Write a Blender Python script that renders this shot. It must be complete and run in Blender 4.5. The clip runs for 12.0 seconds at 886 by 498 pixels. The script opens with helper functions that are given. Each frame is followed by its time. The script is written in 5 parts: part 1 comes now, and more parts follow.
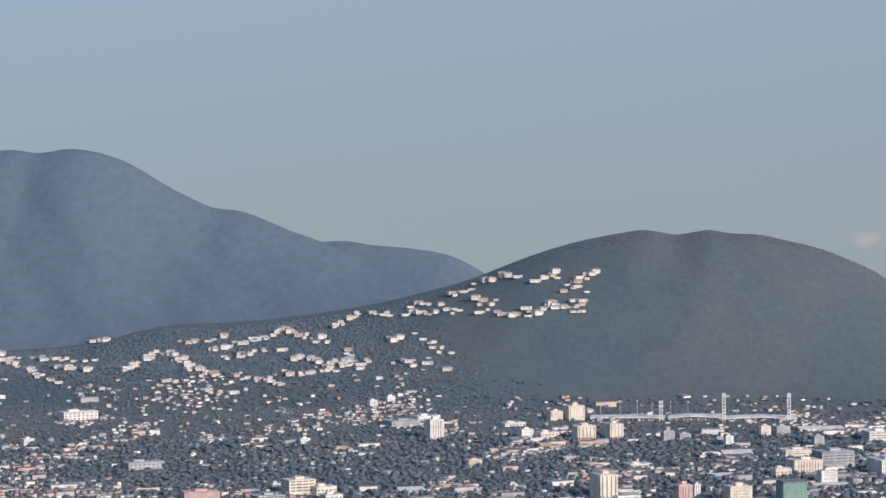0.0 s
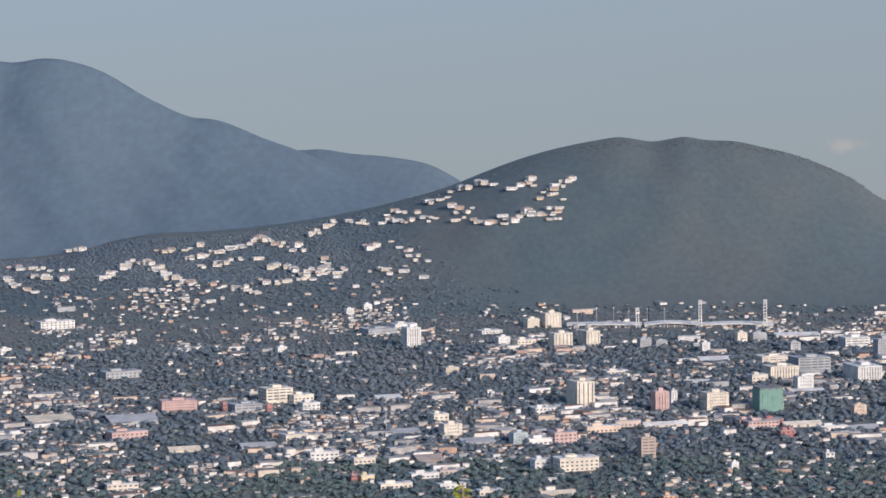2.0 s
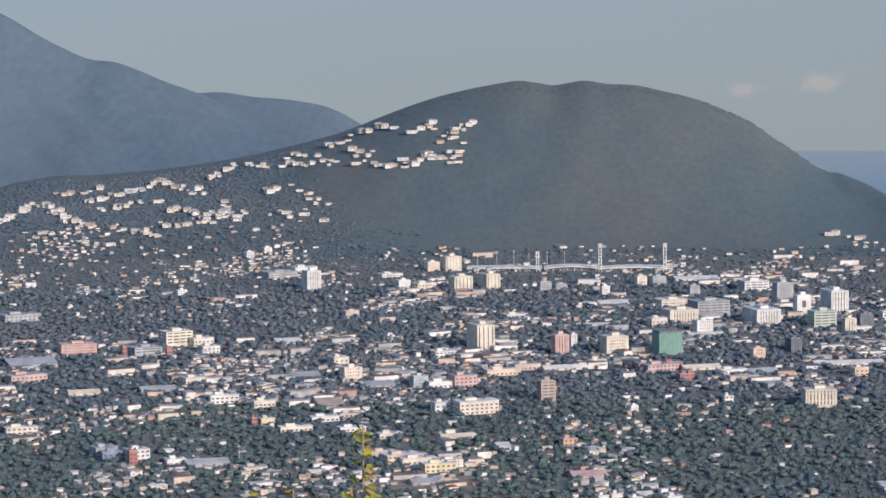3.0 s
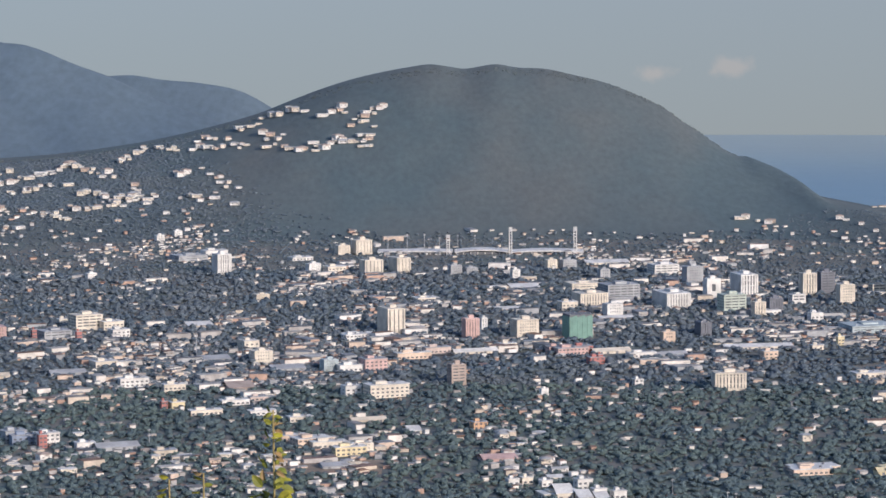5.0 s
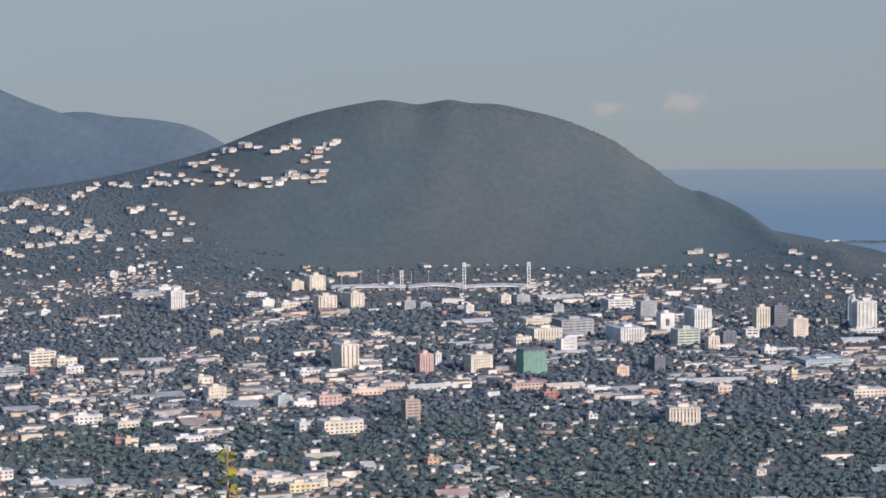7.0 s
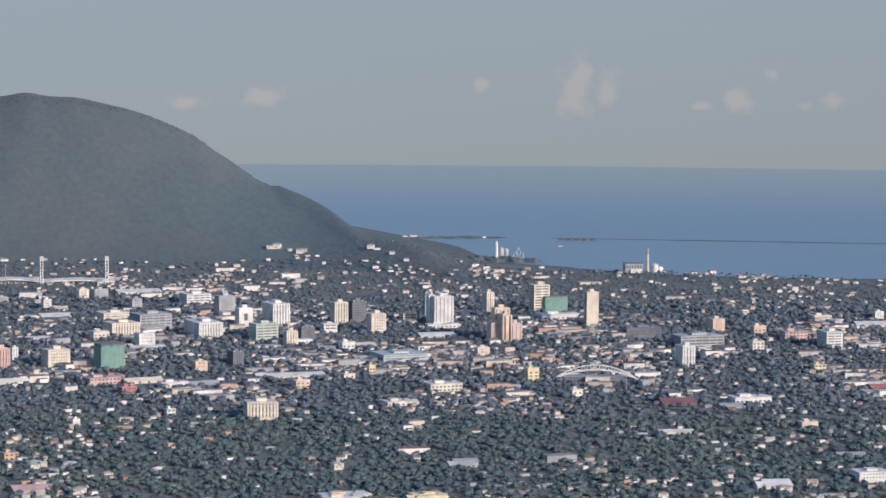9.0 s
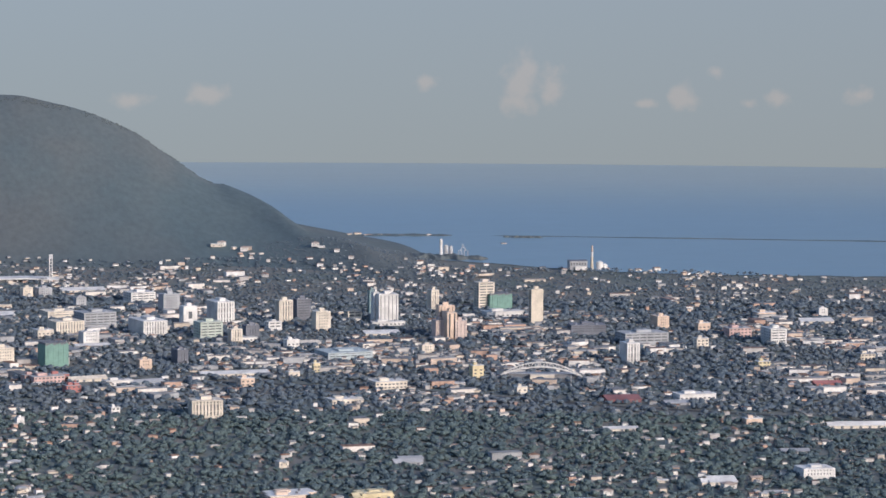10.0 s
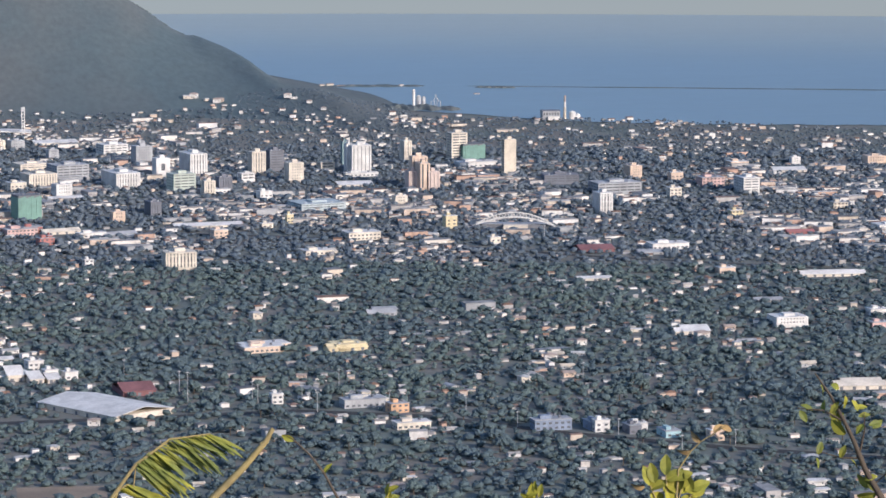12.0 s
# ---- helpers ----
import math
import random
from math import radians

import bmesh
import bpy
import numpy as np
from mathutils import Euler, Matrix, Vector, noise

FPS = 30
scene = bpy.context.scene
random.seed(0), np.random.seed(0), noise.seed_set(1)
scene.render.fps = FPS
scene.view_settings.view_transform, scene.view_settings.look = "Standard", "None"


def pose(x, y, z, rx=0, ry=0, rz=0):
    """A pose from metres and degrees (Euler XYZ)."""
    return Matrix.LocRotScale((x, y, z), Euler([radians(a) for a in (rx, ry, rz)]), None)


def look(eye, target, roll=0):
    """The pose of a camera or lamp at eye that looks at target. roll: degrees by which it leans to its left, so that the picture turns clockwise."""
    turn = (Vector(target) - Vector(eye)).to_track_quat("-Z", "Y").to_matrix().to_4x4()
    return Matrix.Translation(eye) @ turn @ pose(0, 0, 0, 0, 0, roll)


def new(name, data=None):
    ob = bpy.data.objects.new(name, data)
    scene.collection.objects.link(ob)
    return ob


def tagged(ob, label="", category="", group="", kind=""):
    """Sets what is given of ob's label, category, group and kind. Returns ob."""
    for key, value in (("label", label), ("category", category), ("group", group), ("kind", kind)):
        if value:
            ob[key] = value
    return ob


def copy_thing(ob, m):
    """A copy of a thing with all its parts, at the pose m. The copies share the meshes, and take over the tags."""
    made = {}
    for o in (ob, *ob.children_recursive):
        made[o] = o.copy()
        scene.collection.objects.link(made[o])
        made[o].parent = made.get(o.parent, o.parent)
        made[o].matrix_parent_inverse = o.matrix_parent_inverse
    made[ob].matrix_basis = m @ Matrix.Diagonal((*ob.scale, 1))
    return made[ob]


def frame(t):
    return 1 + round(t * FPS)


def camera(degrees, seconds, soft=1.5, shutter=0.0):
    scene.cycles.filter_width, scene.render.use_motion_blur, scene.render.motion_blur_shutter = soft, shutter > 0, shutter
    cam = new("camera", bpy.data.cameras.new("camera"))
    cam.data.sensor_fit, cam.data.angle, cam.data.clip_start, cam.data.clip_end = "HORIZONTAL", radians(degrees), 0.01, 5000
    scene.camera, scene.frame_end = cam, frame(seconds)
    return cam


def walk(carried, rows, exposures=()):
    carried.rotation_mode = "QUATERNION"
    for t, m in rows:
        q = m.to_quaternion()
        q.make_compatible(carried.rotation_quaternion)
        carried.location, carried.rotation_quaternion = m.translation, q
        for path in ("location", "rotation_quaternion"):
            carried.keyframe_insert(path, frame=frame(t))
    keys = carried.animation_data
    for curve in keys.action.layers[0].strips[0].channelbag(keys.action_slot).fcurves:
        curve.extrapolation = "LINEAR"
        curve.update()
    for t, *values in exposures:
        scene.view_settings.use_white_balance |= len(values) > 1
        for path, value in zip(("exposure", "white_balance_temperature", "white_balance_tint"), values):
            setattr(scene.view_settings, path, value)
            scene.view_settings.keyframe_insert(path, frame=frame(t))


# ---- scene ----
cam = camera(14.0, 12.0, soft=1.6)
EYE = 340.0
TURNS = [
    (0.0, 4.043, -3.064, 0.469),
    (0.5, 3.955, -3.470, 0.560),
    (1.0, 4.235, -3.756, 0.669),
    (1.5, 4.274, -3.895, 0.751),
    (2.0, 3.650, -4.530, 0.688),
    (2.5, 2.883, -5.125, 0.624),
    (3.0, 2.079, -5.445, 0.482),
    (3.2, 1.880, -5.582, 0.314),
    (5.0, 0.670, -5.717, 0.299),
    (5.5, 0.462, -5.567, 0.321),
    (6.0, 0.277, -5.358, 0.376),
    (6.5, 0.108, -5.250, 0.370),
    (7.0, -0.083, -5.157, 0.432),
    (7.5, -0.854, -5.079, 0.388),
    (7.7, -1.992, -5.056, 0.295),
    (9.3, -7.244, -5.271, -0.399),
    (9.5, -7.496, -5.262, -0.365),
    (10.0, -7.606, -5.276, -0.367),
    (10.5, -7.664, -5.427, -0.360),
    (11.0, -7.743, -5.960, -0.301),
    (11.5, -7.884, -7.005, -0.232),
    (12.0, -8.065, -7.646, -0.114),
]
walk(cam, [(t, pose(0, 0, EYE, 90 + pitch, roll, yaw)) for t, yaw, pitch, roll in TURNS], [(0.0, 0.25, 5750, 11), (10.5, 0.25, 5750, 11), (11.5, 0.36, 5720, 11), (12.0, 0.45, 5680, 11)])

# ---- world, sun, exposure ----
SUN_AZ, SUN_EL = radians(143), radians(19)
world = bpy.data.worlds.new("sky")
scene.world = world
world.use_nodes = True
wn, wl = world.node_tree.nodes, world.node_tree.links
wn.clear()
w_out, w_bg = wn.new("ShaderNodeOutputWorld"), wn.new("ShaderNodeBackground")
w_sky, w_co, w_lift = wn.new("ShaderNodeTexSky"), wn.new("ShaderNodeTexCoord"), wn.new("ShaderNodeVectorMath")
w_sky.sky_type, w_sky.sun_disc = "NISHITA", False
w_sky.sun_elevation, w_sky.sun_rotation = SUN_EL, SUN_AZ
w_sky.altitude, w_sky.air_density, w_sky.dust_density, w_sky.ozone_density = 300, 1.0, 3.0, 1.5
# the sky begins at the sea's edge, a little under the eye's level
w_lift.inputs[1].default_value = (0, 0, 0.14)
wl.new(w_co.outputs["Generated"], w_lift.inputs[0])
wl.new(w_lift.outputs[0], w_sky.inputs[0])
w_bg.inputs["Strength"].default_value = 0.12
# thick grey haze low down, clear sky overhead
w_xyz, w_low, w_haze = wn.new("ShaderNodeSeparateXYZ"), wn.new("ShaderNodeMapRange"), wn.new("ShaderNodeMix")
wl.new(w_lift.outputs[0], w_xyz.inputs[0])
wl.new(w_xyz.outputs["Z"], w_low.inputs["Value"])
w_low.interpolation_type = "SMOOTHSTEP"
for key, value in (("From Min", 0.06), ("From Max", 0.55), ("To Min", 0.84), ("To Max", 0.0)):
    w_low.inputs[key].default_value = value
w_haze.data_type = "RGBA"
w_haze.inputs["B"].default_value = (1.92, 1.84, 1.73, 1)
wl.new(w_low.outputs[0], w_haze.inputs["Factor"])
w_gain = wn.new("ShaderNodeVectorMath")
w_gain.operation, w_gain.inputs[1].default_value = "MULTIPLY", (1.5, 1.5, 1.5)
wl.new(w_sky.outputs[0], w_gain.inputs[0])
wl.new(w_gain.outputs[0], w_haze.inputs["A"])
sky_colour = w_haze.outputs["Result"]


def cloud_bank(colour, puffs):
    """Small cumulus low over the sea: each puff is (azimuth, elevation, width, height) in degrees."""
    total = None
    wob = wn.new("ShaderNodeTexNoise")
    wob.inputs["Scale"].default_value, wob.inputs["Detail"].default_value = 210, 5
    wl.new(w_co.outputs["Generated"], wob.inputs["Vector"])
    for az, el, w, h in puffs:
        a, e = radians(az), radians(el)
        sub, scale_, ln = (wn.new("ShaderNodeVectorMath") for _ in range(3))
        sub.operation, scale_.operation, ln.operation = "SUBTRACT", "MULTIPLY", "LENGTH"
        sub.inputs[1].default_value = (math.sin(a) * math.cos(e), math.cos(a) * math.cos(e), math.sin(e))
        scale_.inputs[1].default_value = (1 / radians(w), 1 / radians(w), 1 / radians(h))
        wl.new(w_co.outputs["Generated"], sub.inputs[0])
        wl.new(sub.outputs[0], scale_.inputs[0])
        wl.new(scale_.outputs[0], ln.inputs[0])
        r = wn.new("ShaderNodeMath")
        r.operation = "MULTIPLY_ADD"
        wl.new(wob.outputs[0], r.inputs[0])
        r.inputs[1].default_value = 2.4
        wl.new(ln.outputs["Value"], r.inputs[2])
        m = wn.new("ShaderNodeMapRange")
        m.interpolation_type = "SMOOTHSTEP"
        m.inputs["From Min"].default_value, m.inputs["From Max"].default_value = 2.55, 1.35
        wl.new(r.outputs[0], m.inputs["Value"])
        if total is None:
            total = m.outputs[0]
        else:
            mx = wn.new("ShaderNodeMath")
            mx.operation = "MAXIMUM"
            wl.new(total, mx.inputs[0])
            wl.new(m.outputs[0], mx.inputs[1])
            total = mx.outputs[0]
    fac, mix = wn.new("ShaderNodeMath"), wn.new("ShaderNodeMix")
    fac.operation, mix.data_type, mix.blend_type = "MULTIPLY", "RGBA", "MULTIPLY"
    fac.inputs[1].default_value = 0.8
    wl.new(total, fac.inputs[0])
    wl.new(fac.outputs[0], mix.inputs["Factor"])
    wl.new(colour, mix.inputs["A"])
    mix.inputs["B"].default_value = (1.36, 1.16, 1.06, 1)
    return mix.outputs["Result"]


sky_colour = cloud_bank(sky_colour, [
    (7.36, -2.63, 0.18, 0.13),
    (8.87, -2.64, 0.27, 0.41),
    (8.82, -2.95, 0.32, 0.18),
    (9.36, -2.68, 0.25, 0.31),
    (11.42, -2.81, 0.23, 0.22),
    (12.45, -2.92, 0.13, 0.09),
    (12.92, -2.87, 0.18, 0.16),
    (14.22, -2.78, 0.22, 0.13),
    (2.64, -2.95, 0.31, 0.11),
    (3.85, -2.86, 0.32, 0.16),
    (10.80, -2.94, 0.23, 0.07),
    (11.95, -2.43, 0.13, 0.11),
    (8.95, -2.46, 0.18, 0.22),
])
wl.new(sky_colour, w_bg.inputs["Color"])
wl.new(w_bg.outputs[0], w_out.inputs[0])

sun = new("sun", bpy.data.lights.new("sun", "SUN"))
sun.data.energy, sun.data.angle, sun.data.color = 3.05, radians(0.6), (1.0, 0.81, 0.64)
sun_way = Vector((math.sin(SUN_AZ) * math.cos(SUN_EL), math.cos(SUN_AZ) * math.cos(SUN_EL), math.sin(SUN_EL)))
sun.matrix_world = look(sun_way * 900, (0, 0, 0))


# ---- materials ----
def material(name, colour, rough=0.8, vary=0.25, scale=0.3, fine=2.0, bump=0.0, metal=0.0, second=None, island=0.0, spec=0.3, palette=None, long=1.0):
    """A surface with stains at one scale and grain at another; second: a colour that the stains turn to; palette: colours by island or object."""
    m = bpy.data.materials.new(name)
    m.use_nodes = True
    n, l = m.node_tree.nodes, m.node_tree.links
    b = n["Principled BSDF"]
    b.inputs["Roughness"].default_value, b.inputs["Metallic"].default_value = rough, metal
    b.inputs["Specular IOR Level"].default_value = spec
    geo, co = n.new("ShaderNodeNewGeometry"), n.new("ShaderNodeTexCoord")
    big, small = n.new("ShaderNodeTexNoise"), n.new("ShaderNodeTexNoise")
    grain = n.new("ShaderNodeMapping")
    grain.inputs["Scale"].default_value = (1, long, 1)
    l.new(geo.outputs["Position"], grain.inputs["Vector"])
    for t, s, d in ((big, scale, 4), (small, fine, 3)):
        t.inputs["Scale"].default_value, t.inputs["Detail"].default_value = s, d
        l.new(grain.outputs[0], t.inputs["Vector"])
    base = n.new("ShaderNodeMix")
    base.data_type = "RGBA"
    base.inputs["A"].default_value = (*colour, 1)
    base.inputs["B"].default_value = (*(second or [c * (1 - vary) for c in colour]), 1)
    ramp = n.new("ShaderNodeMapRange")
    ramp.inputs["From Min"].default_value, ramp.inputs["From Max"].default_value = 0.38, 0.62
    l.new(big.outputs[0], ramp.inputs["Value"])
    l.new(ramp.outputs[0], base.inputs["Factor"])
    out = base.outputs["Result"]
    if palette:
        cr = n.new("ShaderNodeValToRGB")
        cr.color_ramp.interpolation = "CONSTANT"
        while len(cr.color_ramp.elements) < len(palette):
            cr.color_ramp.elements.new(0.5)
        for i, c in enumerate(palette):
            cr.color_ramp.elements[i].position, cr.color_ramp.elements[i].color = i / len(palette), (*c, 1)
        l.new(geo.outputs["Random Per Island"], cr.inputs[0])
        mul = n.new("ShaderNodeMix")
        mul.data_type, mul.blend_type = "RGBA", "MULTIPLY"
        mul.inputs["Factor"].default_value = 1
        l.new(cr.outputs[0], mul.inputs["A"])
        l.new(out, mul.inputs["B"])
        out = mul.outputs["Result"]
    hsv = n.new("ShaderNodeHueSaturation")
    val = n.new("ShaderNodeMath")
    val.operation = "MULTIPLY_ADD"
    val.inputs[1].default_value, val.inputs[2].default_value = 0.5, 0.75
    l.new(small.outputs[0], val.inputs[0])
    if island:
        oi, add = n.new("ShaderNodeObjectInfo"), n.new("ShaderNodeMath")
        add.operation = "ADD"
        l.new(oi.outputs["Random"], add.inputs[0])
        l.new(geo.outputs["Random Per Island"], add.inputs[1])
        rv = n.new("ShaderNodeMath")
        rv.operation = "MULTIPLY_ADD"
        rv.inputs[1].default_value = island
        l.new(add.outputs[0], rv.inputs[0])
        sub = n.new("ShaderNodeMath")
        sub.operation = "SUBTRACT"
        l.new(val.outputs[0], sub.inputs[0])
        sub.inputs[1].default_value = island
        l.new(sub.outputs[0], rv.inputs[2])
        l.new(rv.outputs[0], hsv.inputs["Value"])
    else:
        l.new(val.outputs[0], hsv.inputs["Value"])
    l.new(out, hsv.inputs["Color"])
    l.new(hsv.outputs[0], b.inputs["Base Color"])
    if bump:
        bp = n.new("ShaderNodeBump")
        bp.inputs["Strength"].default_value, bp.inputs["Distance"].default_value = 1.0, bump
        l.new(small.outputs[0], bp.inputs["Height"])
        l.new(bp.outputs[0], b.inputs["Normal"])
    return m


M_EARTH = material("dry_earth_and_grass", (0.14, 0.165, 0.15), 0.95, second=(0.19, 0.18, 0.16), scale=0.012, fine=0.25)
M_FIELD = material("bare_brown_field", (0.30, 0.24, 0.18), 0.95, scale=0.05, fine=0.8)
M_ROAD = material("asphalt", (0.06, 0.06, 0.06), 0.9, scale=0.1, fine=1.5)
# scrub colour is pushed towards blue-grey to imitate distance haze
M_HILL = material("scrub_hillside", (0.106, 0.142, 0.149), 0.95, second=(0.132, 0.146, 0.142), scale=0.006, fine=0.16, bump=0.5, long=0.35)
# the mountains' blue is haze painted into the forest colour
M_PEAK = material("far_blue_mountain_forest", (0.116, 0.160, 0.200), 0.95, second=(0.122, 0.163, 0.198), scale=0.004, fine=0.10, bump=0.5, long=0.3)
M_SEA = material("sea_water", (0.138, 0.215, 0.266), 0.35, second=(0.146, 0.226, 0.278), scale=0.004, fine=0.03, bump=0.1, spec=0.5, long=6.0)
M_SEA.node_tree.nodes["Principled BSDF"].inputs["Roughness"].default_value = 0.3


def fade_for_haze(m, near, far, most):
    """Imitates haze: turns a far-reaching sheet transparent towards its outer edge, with distance from the origin."""
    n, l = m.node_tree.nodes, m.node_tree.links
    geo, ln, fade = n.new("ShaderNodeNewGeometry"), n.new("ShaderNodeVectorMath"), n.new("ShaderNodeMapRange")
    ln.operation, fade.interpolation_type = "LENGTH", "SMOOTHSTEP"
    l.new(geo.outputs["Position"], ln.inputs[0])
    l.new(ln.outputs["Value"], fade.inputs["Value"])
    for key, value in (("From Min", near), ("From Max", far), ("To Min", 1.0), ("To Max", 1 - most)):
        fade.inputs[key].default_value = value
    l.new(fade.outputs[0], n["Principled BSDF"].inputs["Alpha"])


# far sea turns half transparent, so sky shows through in place of haze
fade_for_haze(M_SEA, 4000, 4960, 0.5)
# ground goes clear out there, so only sky shows through the faded sea
fade_for_haze(M_EARTH, 3800, 4100, 1.0)
# foliage is lightened and blued in its base colour to mimic haze
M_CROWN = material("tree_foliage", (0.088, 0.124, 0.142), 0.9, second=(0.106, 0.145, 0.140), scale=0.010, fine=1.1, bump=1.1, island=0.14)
# farther trees get more blue-grey in the colour, standing in for haze
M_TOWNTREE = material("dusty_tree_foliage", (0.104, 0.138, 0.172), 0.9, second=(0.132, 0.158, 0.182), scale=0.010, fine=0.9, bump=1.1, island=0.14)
M_BARK = material("bark", (0.12, 0.095, 0.07), 0.9)
M_WALLS = material("painted_house_walls", (1, 1, 1), 0.85, vary=0.25, scale=0.15, fine=1.0, palette=[
    (0.80, 0.77, 0.72), (0.62, 0.54, 0.44), (0.48, 0.46, 0.44), (0.78, 0.73, 0.66), (0.52, 0.36, 0.28), (0.38, 0.39, 0.40), (0.78, 0.76, 0.73), (0.64, 0.52, 0.42), (0.44, 0.42, 0.40), (0.72, 0.68, 0.62)])
M_ROOFS = material("house_roofs", (1, 1, 1), 0.7, vary=0.35, scale=0.15, fine=1.0, palette=[
    (0.34, 0.34, 0.33), (0.22, 0.22, 0.22), (0.50, 0.47, 0.43), (0.27, 0.17, 0.12), (0.29, 0.27, 0.25), (0.17, 0.17, 0.17), (0.40, 0.35, 0.30), (0.29, 0.20, 0.16), (0.30, 0.31, 0.32), (0.60, 0.57, 0.52)])
M_GLASS = material("dark_window_glass", (0.11, 0.12, 0.135), 0.35, fine=0.6, spec=0.5)
M_METAL = material("galvanised_steel", (0.5, 0.51, 0.52), 0.5, metal=0.3, fine=3)
# netting green is muted to suggest haze
M_NET = material("green_debris_netting", (0.20, 0.33, 0.28), 0.9, second=(0.17, 0.28, 0.24), scale=0.25, fine=2.0)
M_DARK = material("dark_concrete", (0.20, 0.21, 0.23), 0.85)
M_TWIG = material("twig_bark", (0.30, 0.24, 0.11), 0.8, scale=8, fine=60, second=(0.38, 0.30, 0.12), bump=0.002)
M_LEAF = material("sunlit_leaf", (0.31, 0.29, 0.03), 0.6, scale=10, fine=70, second=(0.13, 0.155, 0.03), island=0.45)
M_DRYLEAF = material("dry_leaf", (0.36, 0.25, 0.11), 0.7, scale=12, fine=80)
PAINTS = {}


def paint(key):
    """A wall paint by its plain name."""
    # yellow, orange, peach, reds, green and cyan are toned down for a hazy look
    cols = dict(white=(0.74, 0.72, 0.68), cream=(0.73, 0.66, 0.55), grey=(0.42, 0.43, 0.44), tan=(0.64, 0.57, 0.46), pink=(0.60, 0.42, 0.38), red=(0.46, 0.20, 0.18),
                orange=(0.66, 0.42, 0.26), peach=(0.70, 0.55, 0.43), yellow=(0.70, 0.60, 0.38), green=(0.55, 0.60, 0.52), blue=(0.26, 0.31, 0.40), glass=(0.46, 0.52, 0.53),
                dark=(0.20, 0.21, 0.24), brown=(0.44, 0.36, 0.31), darkred=(0.27, 0.13, 0.13), teal=(0.26, 0.36, 0.36), cyan=(0.40, 0.58, 0.62), rose=(0.62, 0.51, 0.45))
    if key not in PAINTS:
        PAINTS[key] = material(key + "_paint", cols[key], 0.8, vary=0.22, scale=0.12, fine=0.9)
    return PAINTS[key]


# ---- terrain ----
def curve_at(x, knots):
    """A smooth line through knots (x, value)."""
    kx, kv = np.array([k[0] for k in knots], float), np.array([k[1] for k in knots], float)
    s = np.gradient(kv, kx)
    x = np.clip(x, kx[0], kx[-1])
    i = np.clip(np.searchsorted(kx, x) - 1, 0, len(kx) - 2)
    h = kx[i + 1] - kx[i]
    u = (x - kx[i]) / h
    return kv[i] * (2 * u**3 - 3 * u**2 + 1) + s[i] * h * (u**3 - 2 * u**2 + u) + kv[i + 1] * (3 * u**2 - 2 * u**3) + s[i + 1] * h * (u**3 - u**2)


RIDGE = [(-1158, 0), (-958, 5), (-784, 11), (-672, 21), (-640, 30), (-596, 38), (-540, 40), (-487, 44), (-430, 51), (-379, 59), (-318, 72.5), (-252, 91), (-219, 104), (-184, 117), (-152, 127), (-121, 134.5), (-89, 140.5), (-61, 144), (-45, 142), (-25, 139), (-7, 141.5), (9, 144), (34, 140.5), (69, 138.5), (94, 133), (131, 124), (169, 109.5), (200, 94), (219, 80), (237, 68.5), (255, 55.5), (272, 46), (281, 44), (289, 44.5), (299, 42), (317, 37), (330, 31.5), (341, 24), (352, 18.5), (367, 17.5), (391, 16), (413, 9), (470, 0)]
RIDGE_Y = [(-1158, 4000), (192, 4000), (246, 3990), (306, 3880), (354, 3640), (408, 3490), (470, 3440)]
FOOT_Y = [(-1150, 3560), (-400, 3470), (-100, 3490), (150, 3480), (330, 3440), (413, 3330), (470, 3300)]


BROAD_X = np.arange(-1158, 471, 12.0)
BROAD = sum(curve_at(BROAD_X + q, RIDGE) for q in (-100, -60, -25, 0, 25, 60, 100)) / 7


def ruffle(x, y, size):
    """Gullies and spurs, from -1 to 1, without a seam."""
    a, b = x / size, y / size
    return (np.sin(a * 1.0 + 1.3 * np.sin(b * 0.7)) + 0.6 * np.sin(a * 2.3 - b * 1.1 + 1.0) + 0.4 * np.sin(a * 4.1 + b * 2.9 + 2.0)) / 2


def hill_height(x, y):
    """The long hill behind the city."""
    x, y = np.asarray(x, float), np.asarray(y, float)
    top, ry, fy = curve_at(x, RIDGE), curve_at(x, RIDGE_Y), curve_at(x, FOOT_Y)
    u = np.clip((y - fy) / (ry - fy), 0, 1)
    up = 0.55 * u + 0.45 * u * u * (3 - 2 * u)
    down = np.clip((y - ry) / 420, 0, 1)
    # the crest's dips fade out down the slope
    broad = np.interp(x, BROAD_X, BROAD)
    z = np.where(y < ry, broad * up + (top - broad) * up**4, top * (1 - down * down * (3 - 2 * down)))
    g = np.sin(np.pi * np.clip(u, 0, 1)) * (y < ry)
    return z + g * np.minimum(top * 0.03, 1.6) * (ruffle(x, y * 0.35, 34) + 0.5 * ruffle(y * 0.5, x, 13))


def near_slope(y):
    """The hillside under the eye."""
    y = np.asarray(y, float)
    return np.where(y < 0, 338.3 - 0.15 * y, np.maximum(0, np.where(y < 16, 338.3 - 0.30 * y, 333.5 - 0.55 * (y - 16))))


def ground_height(x, y):
    return np.maximum(near_slope(y), hill_height(x, y))


def lie(x, y):
    """The ground's height at one place."""
    return 0.0 if 700 < y < 3290 else float(ground_height(x, y))


# ---- mesh helpers ----
def part(name, bm, mat, parent=None, label=""):
    """Links a bmesh as one mesh object under a thing or a part."""
    me = bpy.data.meshes.new(name)
    bm.to_mesh(me)
    bm.free()
    me.materials.append(mat)
    ob = new(name, me)
    if parent:
        ob.parent = parent
    if label:
        ob["label"] = label
    return ob


